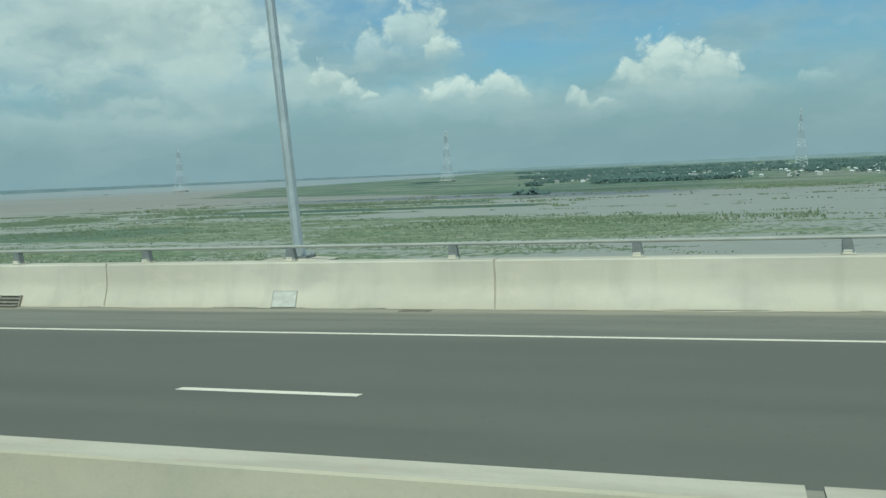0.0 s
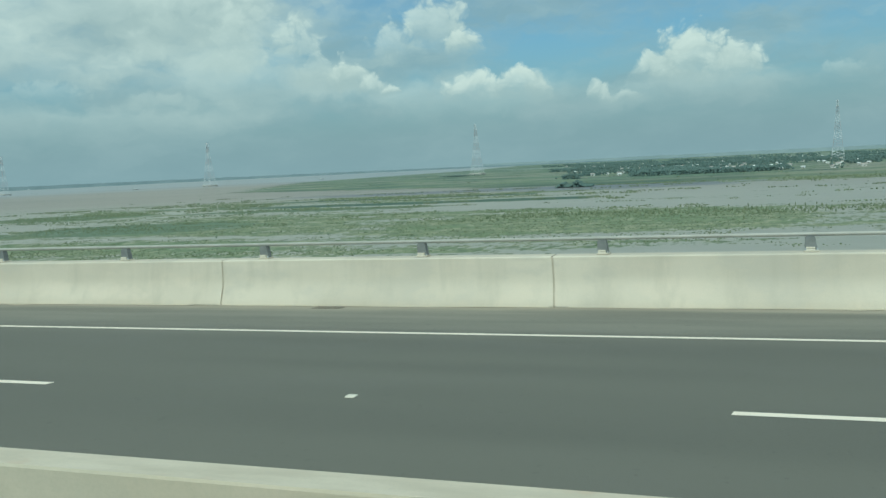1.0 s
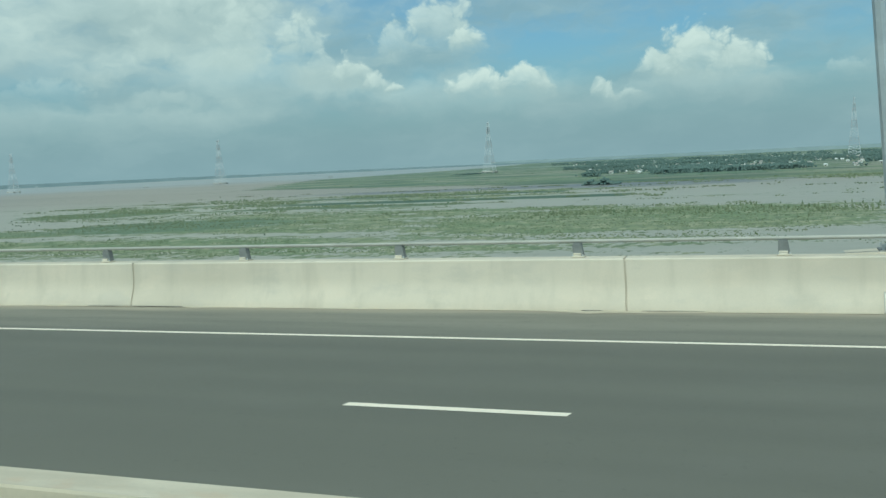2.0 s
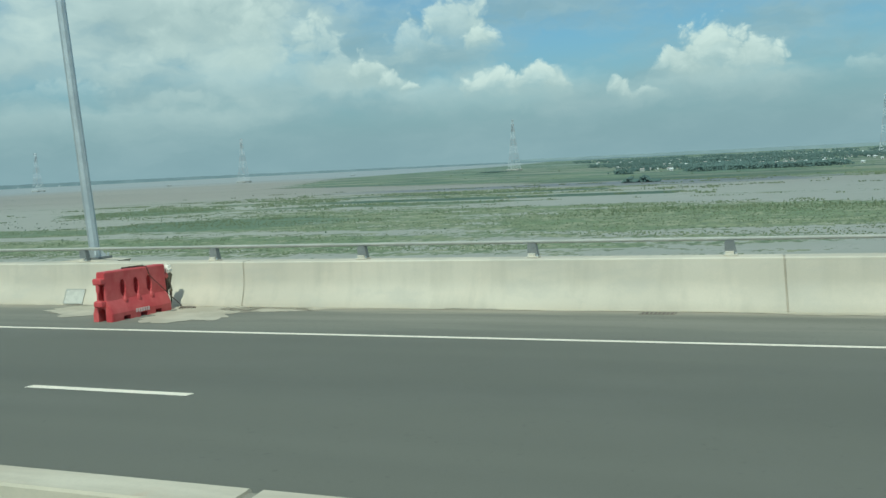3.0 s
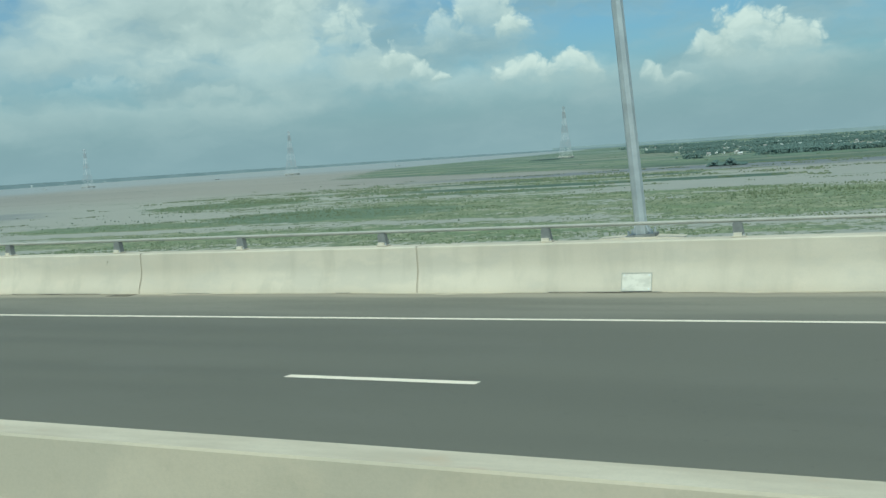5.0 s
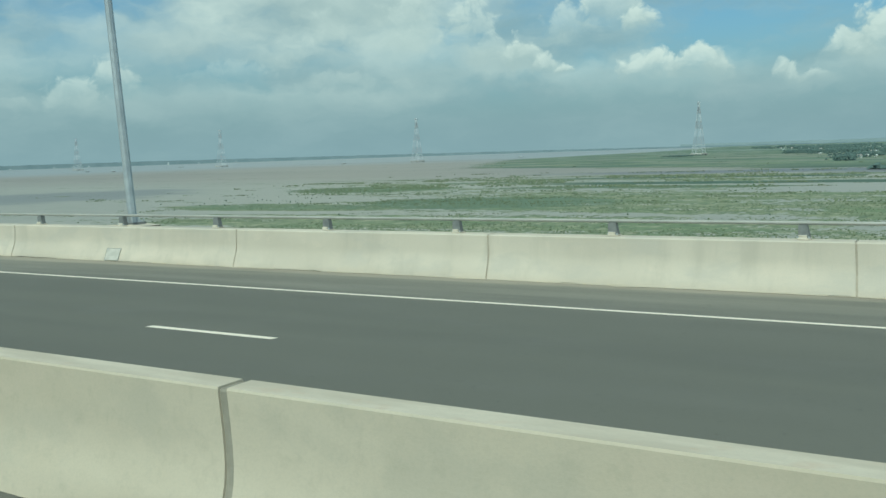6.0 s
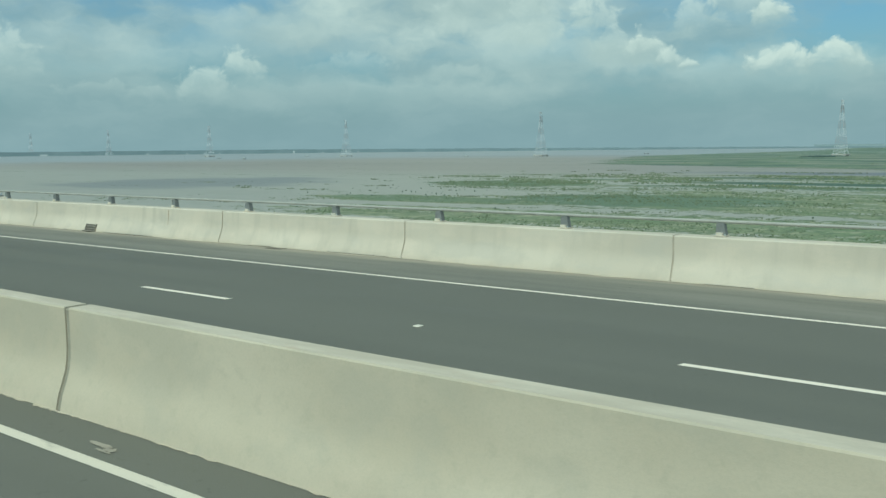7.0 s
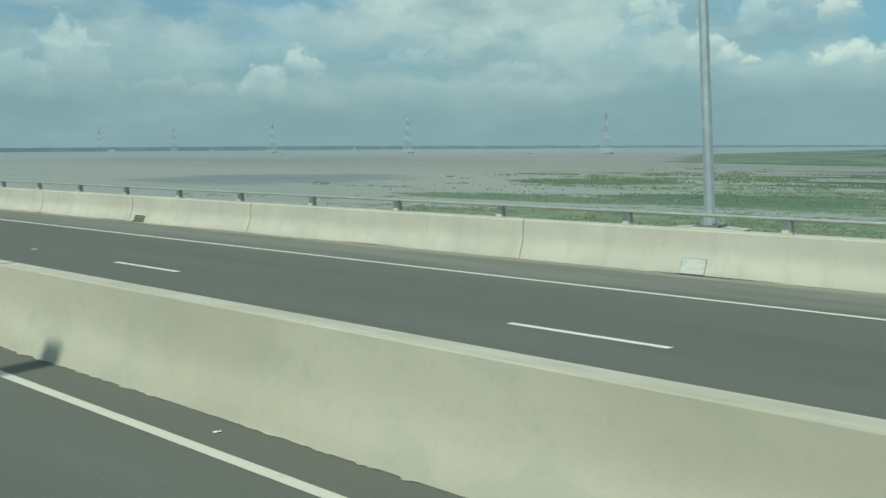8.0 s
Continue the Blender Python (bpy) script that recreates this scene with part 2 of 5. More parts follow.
def blotched_plate(n, p):
    """Pale metal plate with random blotches in colour and roughness."""
    smear = n.noise(n.scaled(p, 5.0, 5.0, 9.0), 1.0, 4.0, 0.6)
    c = n.mix(n.ramp(smear, 0.42, 0.62), (0.57, 0.545, 0.475), (0.49, 0.47, 0.41))
    return c, smear, 0.001, n.ramp(smear, 0.4, 0.65, 0.46, 0.7)


def per_island(a, b, amount=1.0):
    def build(n, p):
        r = n.add("ShaderNodeNewGeometry").outputs["Random Per Island"]
        big = n.noise(p, 0.05, 3.0, 0.6)
        c = n.mix(n.math("MULTIPLY", r, amount), a, b)
        return n.mix(n.ramp(big, 0.35, 0.65, 0.0, 0.5), c, tuple((u + v) * 0.35 for u, v in zip(a, b))), None, 0, None
    return build


CONCRETE = material("concrete", concrete, 0.85, spec=0.3)
MEDIAN_CONCRETE = material("darker_median_concrete", median_tone, 0.9, spec=0.25)
SUNLIT_TOP = material("sunlit_top_concrete", lit_top, 0.85, spec=0.3)
CORE = material("joint_filler", mottled((0.38, 0.335, 0.265), (0.45, 0.40, 0.32), 4.0), 0.9)
MEDIAN_CORE = material("median_joint_filler", mottled((0.26, 0.24, 0.19), (0.33, 0.305, 0.245), 4.0), 0.9)
ASPHALT = material("asphalt", asphalt, 0.85, spec=0.35)
WHITE_LINE = material("road_paint", paint((0.84, 0.75, 0.62), (0.30, 0.28, 0.24), 0.4), 0.8, spec=0.3)
CREAM_LINE = material("old_road_paint", paint((0.66, 0.60, 0.49), (0.25, 0.24, 0.20), 0.6), 0.85, spec=0.3)
GALVANISED = material("galvanised_steel", mottled((0.47, 0.50, 0.51), (0.58, 0.61, 0.61), 3.0), 0.42, 0.5)
RAIL_STEEL = material("rail_steel", mottled((0.36, 0.355, 0.315), (0.43, 0.42, 0.375), 2.0), 0.6, 0.1)
DARK_STEEL = material("dark_steel", mottled((0.17, 0.18, 0.175), (0.23, 0.24, 0.23), 6.0), 0.7, 0.1)
PLATE = material("cover_plate", mottled((0.53, 0.48, 0.39), (0.60, 0.545, 0.445), 6.0), 0.62, 0.12)
COVER_METAL = material("cover_metal", blotched_plate, 0.5, 0.12)
GRATE = material("grating_iron", mottled((0.22, 0.20, 0.16), (0.30, 0.275, 0.22), 9.0), 0.85)
RUSTY_PIT = material("rusty_pit", mottled((0.12, 0.10, 0.08), (0.17, 0.14, 0.11), 9.0), 0.9)
# shade inside drains, windows and doors put into one dark colour
HOLLOW_SHADE = material("hollow_shade", mottled((0.07, 0.066, 0.056), (0.11, 0.10, 0.085), 9.0), 0.9)
DUST = material("dry_silt", mottled((0.42, 0.37, 0.285), (0.53, 0.47, 0.37), 1.4, 0.004, 25.0), 0.95)
BROWN_SILT = material("brown_silt", mottled((0.21, 0.18, 0.14), (0.28, 0.24, 0.19), 3.0, 0.002, 30.0), 0.95)
TAN_SILT = material("tan_silt", mottled((0.26, 0.235, 0.185), (0.36, 0.325, 0.26), 5.0, 0.002, 30.0), 0.95)
RUST = material("rust_stain", mottled((0.30, 0.21, 0.13), (0.42, 0.33, 0.24), 12.0, 0.001, 60.0), 0.95)
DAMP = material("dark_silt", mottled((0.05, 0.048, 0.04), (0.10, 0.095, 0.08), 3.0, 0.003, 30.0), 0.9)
OLD_OIL = material("old_oil", mottled((0.092, 0.090, 0.075), (0.125, 0.123, 0.103), 8.0, 0.001, 60.0), 0.8)
RED_PLASTIC = material("red_plastic", mottled((0.47, 0.052, 0.058), (0.56, 0.105, 0.105), 3.0), 0.55)
RAG = material("dirty_cloth", mottled((0.15, 0.13, 0.095), (0.26, 0.23, 0.18), 9.0), 0.95)
ROPE = material("dark_rope", mottled((0.05, 0.035, 0.03), (0.10, 0.07, 0.05), 20.0), 0.9)
SIGN_WHITE = material("sign_white", mottled((0.80, 0.74, 0.64), (0.86, 0.80, 0.70), 2.0), 0.5, spec=0.3)
SIGN_BLACK = material("sign_black", mottled((0.03, 0.035, 0.035), (0.05, 0.05, 0.05), 9.0), 0.5)
PALE_PRINT = material("pale_print", mottled((0.62, 0.50, 0.48), (0.70, 0.60, 0.57), 9.0), 0.6)
STUD = material("road_stud", mottled((0.66, 0.61, 0.51), (0.76, 0.70, 0.59), 9.0), 0.6)
LAMP_GLASS = material("lamp_lens", mottled((0.55, 0.58, 0.60), (0.65, 0.67, 0.68), 9.0), 0.2)
# red paint greyed nearly to the sky's tone: distance haze put into it
TOWER_RED_HAZED = material("hazed_tower_red", mottled((0.36, 0.345, 0.35), (0.41, 0.39, 0.395), 0.1), 0.7)
TOWER_WHITE = material("tower_white", mottled((0.58, 0.61, 0.62), (0.68, 0.70, 0.71), 0.1), 0.7)
CAISSON = material("caisson_concrete", mottled((0.42, 0.40, 0.37), (0.54, 0.52, 0.48), 0.2, 0.02, 2.0), 0.9)


# ---- mesh helpers ----
def part(name, bm, mat, parent=None, label=""):
    mesh = bpy.data.meshes.new(name)
    bm.to_mesh(mesh)
    bm.free()
    mesh.materials.append(mat)
    ob = new(name, mesh)
    if parent:
        ob.parent = parent
    return tagged(ob, label) if label else ob


def thing(name, m, label, category, group="", kind=""):
    ob = new(name)
    ob.empty_display_size = 0.2
    ob.matrix_world = m
    return tagged(ob, label, category, group, kind)


def box(bm, x0, x1, y0, y1, z0, z1, bevel=0.0):
    made = bmesh.ops.create_cube(bm, size=1.0, matrix=Matrix.Translation(((x0 + x1) / 2, (y0 + y1) / 2, (z0 + z1) / 2)) @ Matrix.Diagonal((x1 - x0, y1 - y0, z1 - z0, 1)))
    if bevel:
        edges = {e for v in made["verts"] for e in v.link_edges}
        bmesh.ops.bevel(bm, geom=list(edges), offset=bevel, segments=1, affect="EDGES", profile=0.5)


def extrude_x(bm, profile, x0, x1, chamfer=0.0):
    """A closed profile of (y, z) points run along x."""
    rings = []
    for x in (x0, x1):
        rings.append([bm.verts.new((x, y, z)) for y, z in profile])
    n = len(profile)
    for i in range(n):
        j = (i + 1) % n
        bm.faces.new((rings[0][i], rings[0][j], rings[1][j], rings[1][i]))
    bm.faces.new(rings[0][::-1])
    bm.faces.new(rings[1])
    bmesh.ops.recalc_face_normals(bm, faces=bm.faces)


def soften(bm, limit=25.0):
    """Smooth shading that stops at edges sharper than the limit."""
    for f in bm.faces:
        f.smooth = True
    for e in bm.edges:
        if len(e.link_faces) != 2 or e.calc_face_angle(3.2) > radians(limit):
            e.smooth = False


def strut(bm, a, b, r, sides=6, r2=None):
    a, b = Vector(a), Vector(b)
    d = b - a
    m = Matrix.Translation((a + b) / 2) @ d.to_track_quat("Z", "Y").to_matrix().to_4x4()
    bmesh.ops.create_cone(bm, cap_ends=True, segments=sides, radius1=r, radius2=r if r2 is None else r2, depth=d.length, matrix=m)


def sheet(bm, spots, z_of):
    """A low irregular patch lying on the road."""
    ring = [bm.verts.new((x, y, z_of(y) + 0.006)) for x, y in spots]
    bm.faces.new(ring)


def ragged(cx, cy, rx, ry, seed, points=72):
    out = []
    for i in range(points):
        a = 2 * math.pi * i / points
        k = 1 + 0.45 * noise.noise((math.cos(a) * 2.2 + seed, math.sin(a) * 2.2, seed * 1.7)) + 0.20 * noise.noise((a * 6, seed, 2.0)) + 0.10 * noise.noise((a * 15, seed, 4.0))
        out.append((cx + rx * k * math.cos(a), cy + ry * k * math.sin(a)))
    return out


# ---- deck ----
def deck():
    bm = bmesh.new()
    lo, hi = 2 * MID - 15.2, 15.2
    prof = [(lo, -0.62), (lo, road_z(lo) - 0.02), (MID, CROWN - 0.02), (hi, road_z(hi) - 0.02), (hi, -0.62), (hi - 2.4, -1.1), (lo + 2.4, -1.1)]
    extrude_x(bm, prof, X_END, X_START)
    tagged(part("bridge_deck", bm, CONCRETE), "pale concrete bridge deck slab under the asphalt", "deck", kind="structure")
    for name, y0, y1 in (("road_far", MID + 0.285, FAR_BASE + 0.1), ("road_near", 2 * MID - FAR_BASE - 0.1, MID - 0.285)):
        bm = bmesh.new()
        extrude_x(bm, [(y0, road_z(y0) - 0.012), (y1, road_z(y1) - 0.012), (y1, road_z(y1)), (y0, road_z(y0))], X_END, X_START)
        tagged(part(name, bm, ASPHALT), "grey asphalt carriageway with a dusty shoulder", "road", kind="structure")


def far_profile(side=1):
    pts = [(FAR_BASE, -0.01), (FAR_BASE, 0.03), (FAR_BASE + 0.05, 0.14), (FAR_BASE + 0.095, 0.235), (FAR_BASE + 0.132, 0.32), (FAR_BASE + 0.155, 0.40), (FAR_BASE + 0.167, 0.48), (FAR_TOP - 0.012, PARAPET_H - 0.02), (FAR_TOP + 0.01, PARAPET_H), (FAR_TOP + 0.325, PARAPET_H + 0.003), (FAR_TOP + 0.34, PARAPET_H - 0.015), (FAR_TOP + 0.34, -0.35), (FAR_BASE + 0.2, -0.35)]
    return pts if side > 0 else [(2 * MID - y, z) for y, z in pts]


def joints():
    out = []
    for k in range(-2, 8):
        pier = (k - 3) % 4 == 0
        for off in ((3.75, 9.75, 15.75, 21.75, 27.75, 33.75) if pier else (3.75, 12.75, 18.75, 24.75, 33.75)):
            x = -BAY * k - off
            if X_END + 1 < x < X_START - 1:
                out.append(x)
    return sorted(out)


# slope is chosen so that upright joints fit the camera's view
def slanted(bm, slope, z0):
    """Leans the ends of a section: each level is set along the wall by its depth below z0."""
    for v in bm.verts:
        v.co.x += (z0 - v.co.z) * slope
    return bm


def piece(name, mesh_by_len, key, make, mat, parent, m):
    if key not in mesh_by_len:
        bm = bmesh.new()
        make(bm)
        soften(bm)
        mesh = bpy.data.meshes.new(name)
        bm.to_mesh(mesh)
        bm.free()
        mesh.materials.append(mat)
        # second slot: paler top, its sunlight painted into the colour
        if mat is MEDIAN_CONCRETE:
            mesh.materials.append(SUNLIT_TOP)
        mesh_by_len[key] = mesh
    ob = new(name, mesh_by_len[key])
    ob.parent = parent
    ob.matrix_basis = m
    return ob


def parapets():
    xs = [X_END] + joints() + [X_START]
    for side, name, label in ((1, "parapet_far", "pale concrete parapet with a sloped foot and open joints"), (-1, "parapet_near", "pale concrete parapet along the near carriageway")):
        bm = bmesh.new()
        core = [(y + 0.014 * side, z - 0.014 if z > 0.1 else z) for y, z in far_profile(side)]
        extrude_x(bm, core, X_END + 0.1, X_START - 0.1)
        wall = tagged(part(name, bm, CORE), label, "parapet", kind="structure")
        cache = {}
        for a, b in zip(xs, xs[1:]):
            length = round(b - a, 3)
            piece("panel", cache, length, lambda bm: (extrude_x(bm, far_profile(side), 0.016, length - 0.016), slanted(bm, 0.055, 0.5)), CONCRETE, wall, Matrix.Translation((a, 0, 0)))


def mark_lit_top(bm):
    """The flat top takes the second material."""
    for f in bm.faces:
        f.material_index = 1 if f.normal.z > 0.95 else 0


def median():
    top, foot = CROWN + 0.782, CROWN - 0.01
    half = [(0.296, foot - 0.02), (0.286, foot + 0.01), (0.250, foot + 0.12), (0.205, foot + 0.21), (0.165, foot + 0.30), (0.140, foot + 0.39), (0.126, foot + 0.48), (0.114, foot + 0.60), (0.101, top - 0.012), (0.092, top)]
    prof = [(MID - y, z) for y, z in half] + [(MID + y, z) for y, z in half[::-1]]
    core = [(MID - max(y - 0.013, 0.02), z - 0.013) for y, z in half] + [(MID + max(y - 0.013, 0.02), z - 0.013) for y, z in half[::-1]]
    bm = bmesh.new()
    extrude_x(bm, core, X_END + 0.1, X_START - 0.1)
    wall = tagged(part("median_barrier", bm, MEDIAN_CORE), "pale concrete median barrier with open joints between long sections", "barrier", kind="structure")
    xs = [X_END] + [x for x in (-172.26 + 9.0 * k for k in range(-13, 28)) if X_END + 1 < x < X_START - 1] + [X_START]
    cache = {}
    for a, b in zip(xs, xs[1:]):
        length = round(b - a, 3)
        piece("panel", cache, length, lambda bm: (extrude_x(bm, prof, 0.032, length - 0.032), slanted(bm, 0.15, top), mark_lit_top(bm)), MEDIAN_CONCRETE, wall, Matrix.Translation((a, 0, 0)))


def strip(bm, x0, x1, yc, width, skew=0.0, lift=0.004):
    y0, y1 = yc - width / 2, yc + width / 2
    vs = [bm.verts.new(v) for v in ((x0, y0, road_z(y0) + lift), (x1, y0, road_z(y0) + lift), (x1 + skew, y1, road_z(y1) + lift), (x0 + skew, y1, road_z(y1) + lift))]
    bm.faces.new(vs)


# dashes set off the even spacing to fit the camera's view: shift along the road, length
DASHES = {0: (0.0, 1.99), 4: (0.17, 1.93), 9: (0.11, 2.09), 10: (0.09, 2.03), 14: (0.05, 2.06), 17: (0.02, 2.09), 18: (-0.06, 2.07), 21: (0.02, 2.10), 22: (-0.09, 2.07)}


def road_lines():
    for name, y, mat, label in (("edge_line_far", 11.37, WHITE_LINE, "solid white edge line by the shoulder"), ("edge_line_far_inner", 2 * MID - 2.68, CREAM_LINE, "solid white edge line by the median"),
                                ("edge_line_near", 2.68, CREAM_LINE, "worn cream edge line beside the median"), ("edge_line_near_outer", 2 * MID - 11.37, WHITE_LINE, "solid white edge line by the near shoulder")):
        bm = bmesh.new()
        for a, b in ((X_END, -133.45), (-133.32, X_START)):
            strip(bm, a, b, y, 0.115 if mat is WHITE_LINE else 0.095)
        tagged(part(name, bm, mat), label, "road marking", kind="structure")
    cache = {}

    def dash(bm):
        strip(bm, 0.0, 2.09, 7.83, 0.118, 0.02)

    def dash_near(bm):
        strip(bm, 0.0, 2.09, 2 * MID - 7.83, 0.125, 0.05)
    for name, key, make in (("lane_line_far", 1, dash), ("lane_line_near", 2, dash_near)):
        holder = thing(name, Matrix(), "broken white lane line on the asphalt", "road marking", kind="structure")
        for n in range(-7, 33):
            shift, length = DASHES.get(n, (0.0, 2.09)) if key == 1 else (0.0, 2.09)
            piece("dash", cache, key, make, WHITE_LINE, holder, Matrix.Translation((2.08 - 9.0 * n + shift, 0, 0)) @ Matrix.Diagonal((length / 2.09, 1, 1, 1)))
    bm = bmesh.new()
    box(bm, -0.05, 0.05, -0.05, 0.05, 0.0, 0.016, 0.007)
    first = None
    for n in range(-7, 33):
        if n % 2:
            continue
        x = 2.08 + 1.125 - 4.5 - 9.0 * n
        m = pose(x, 7.83, road_z(7.83) - 0.001)
        if first is None:
            first = tagged(part("road_stud", bm, STUD), "small white reflective road stud between lane dashes", "road stud", "studs of the lane line")
            first.matrix_world = m
        else:
            copy_thing(first, m)


# ---- rail on the parapet ----
def rail_post(x, side):
    m = pose(x, FAR_TOP + 0.22, PARAPET_H + 0.004) if side > 0 else pose(x, 2 * MID - FAR_TOP - 0.22, PARAPET_H + 0.004, 0, 0, 180)
    return m


def rails():
    post = thing("rail_post", rail_post(0.0, 1), "dark steel bracket post on a pale grout pad", "post", "posts of the far rail")
    bm = bmesh.new()
    prof = [(-0.085, 0.02), (0.085, 0.02), (0.05, 0.205), (-0.085, 0.205)]
    front, rear = ([bm.verts.new((x, y, z)) for x, z in prof] for y in (-0.06, 0.05))
    bm.faces.new(front)
    bm.faces.new(rear[::-1])
    for i in range(4):
        bm.faces.new((front[i], rear[i], rear[(i + 1) % 4], front[(i + 1) % 4]))
    bmesh.ops.recalc_face_normals(bm, faces=bm.faces)
    part("bracket", bm, DARK_STEEL, post)
    bm = bmesh.new()
    box(bm, -0.10, 0.10, -0.10, 0.09, -0.002, 0.022, 0.006)
    part("base_plate", bm, PLATE, post, "pale base plate")
    bm = bmesh.new()
    extrude_x(bm, [(-0.056, 0.020), (-0.098, 0.020), (-0.098, 0.036), (-0.086, 0.038), (-0.086, 0.050), (-0.096, 0.052), (-0.096, 0.068), (-0.056, 0.068)], -0.075, 0.045)
    part("grout_pad", bm, STUD, post, "pale grout pad")
    for x in (-0.075, 0.075):
        bm = bmesh.new()
        strut(bm, (x, -0.075, 0.02), (x, -0.075, 0.05), 0.014, 6)
        part("bolt", bm, GALVANISED, post)
    bm = bmesh.new()
    box(bm, -0.07, 0.045, -0.05, 0.04, 0.205, 0.224)
    part("saddle", bm, DARK_STEEL, post)
    for n in range(-24, 99):
        if n:
            copy_thing(post, rail_post(-3.0 * n, 1))
    for n in range(-24, 99):
        c = copy_thing(post, rail_post(-3.0 * n, -1))
        c["group"] = "posts of the near rail"
    for side, grp in ((1, "far"), (-1, "near")):
        y = FAR_TOP + 0.22 if side > 0 else 2 * MID - FAR_TOP - 0.22
        z = PARAPET_H + 0.252
        a = X_END
        first = None
        while a < X_START - 1:
            if first is None:
                bm = bmesh.new()
                strut(bm, (0.006, 0, 0), (11.994, 0, 0), 0.029, 12)
                rail = thing("handrail", pose(a, y, z), "light grey steel tube handrail above the parapet", "handrail", "tubes of the %s rail" % grp)
                part("tube", bm, RAIL_STEEL, rail)
                bm = bmesh.new()
                strut(bm, (11.93, 0, 0), (12.07, 0, 0), 0.033, 12)
                part("sleeve", bm, RAIL_STEEL, rail)
                first = rail
            else:
                copy_thing(first, pose(a, y, z))
            a += 12.0


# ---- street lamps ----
# far poles leaned to fit the camera's view; near ones stand upright
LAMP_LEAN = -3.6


def lamp_foot():
    """A block behind the parapet whose top runs out in two thin mortar wings."""
    foot = pose(0, FAR_TOP + 0.36, PARAPET_H)
    bm = bmesh.new()
    box(bm, -0.26, 0.26, -0.12, 0.40, -0.5, 0.028, 0.01)
    for s in (-1, 1):
        vs = [bm.verts.new(v) for v in ((s * 0.25, -0.11, 0.028), (s * 0.68, -0.09, 0.006), (s * 0.25, -0.11, -0.45), (s * 0.25, 0.38, 0.028), (s * 0.68, 0.36, 0.006), (s * 0.25, 0.38, -0.45))]
        for f in ((0, 1, 2), (5, 4, 3), (0, 3, 4, 1), (1, 4, 5, 2), (2, 5, 3, 0)):
            bm.faces.new([vs[i] for i in f])
    bmesh.ops.recalc_face_normals(bm, faces=bm.faces)
    ob = tagged(part("lamp_pedestal", bm, CONCRETE), "pale concrete pedestal with thin wings behind the parapet", "pedestal", "pedestals of the lamps")
    ob.matrix_world = foot
    for k in range(-1, 8):
        if k:
            copy_thing(ob, pose(-BAY * k, FAR_TOP + 0.36, PARAPET_H))
        copy_thing(ob, pose(-BAY * k, 2 * MID - FAR_TOP - 0.36, PARAPET_H, 0, 0, 180))


def lamps():
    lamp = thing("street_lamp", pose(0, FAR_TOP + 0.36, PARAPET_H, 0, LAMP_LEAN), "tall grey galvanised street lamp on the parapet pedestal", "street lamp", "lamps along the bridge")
    bm = bmesh.new()
    box(bm, -0.235, 0.235, -0.06, 0.34, 0.014, 0.062, 0.005)
    part("base_plate", bm, DARK_STEEL, lamp)
    bm = bmesh.new()
    strut(bm, (0, 0.14, 0.06), (0, 0.14, 10.6), 0.102, 8, 0.074)
    part("pole", bm, GALVANISED, lamp)
    for i in range(4):
        a = math.pi / 4 + i * math.pi / 2
        bm = bmesh.new()
        c, s = math.cos(a), math.sin(a)
        p = [(0.09, 0.06), (0.22, 0.06), (0.09, 0.24)]
        tri = [[bm.verts.new((r * c - t * s, 0.14 + r * s + t * c, z)) for r, z in p] for t in (-0.006, 0.006)]
        bm.faces.new(tri[0])
        bm.faces.new(tri[1][::-1])
        for j in range(3):
            bm.faces.new((tri[0][j], tri[1][j], tri[1][(j + 1) % 3], tri[0][(j + 1) % 3]))
        bmesh.ops.recalc_face_normals(bm, faces=bm.faces)
        part("gusset", bm, GALVANISED, lamp)
        bm = bmesh.new()
        strut(bm, (0.185 * math.copysign(1, c), 0.14 + 0.15 * math.copysign(1, s), 0.05), (0.185 * math.copysign(1, c), 0.14 + 0.15 * math.copysign(1, s), 0.135), 0.020, 6)
        part("bolt", bm, GALVANISED, lamp)
    bm = bmesh.new()
    for i in range(6):
        a0, a1 = i / 6 * math.pi / 2 * 0.9, (i + 1) / 6 * math.pi / 2 * 0.9
        strut(bm, (0, 0.14 - 1.5 * (1 - math.cos(a0)), 10.5 + 0.75 * math.sin(a0)), (0, 0.14 - 1.5 * (1 - math.cos(a1)), 10.5 + 0.75 * math.sin(a1)), 0.05, 8)
    part("arm", bm, GALVANISED, lamp)
    bm = bmesh.new()
    box(bm, -0.17, 0.17, -2.05, -1.1, 11.20, 11.32, 0.04)
    head = part("luminaire", bm, GALVANISED, lamp)
    bm = bmesh.new()
    box(bm, -0.13, 0.13, -1.95, -1.3, 11.185, 11.202)
    part("lens", bm, LAMP_GLASS, head)
    for k in range(-1, 8):
        if k:
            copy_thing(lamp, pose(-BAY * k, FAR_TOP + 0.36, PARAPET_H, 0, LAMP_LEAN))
        copy_thing(lamp, pose(-BAY * k, 2 * MID - FAR_TOP - 0.36, PARAPET_H, 0, 0, 180))


# ---- fittings on the parapet face ----


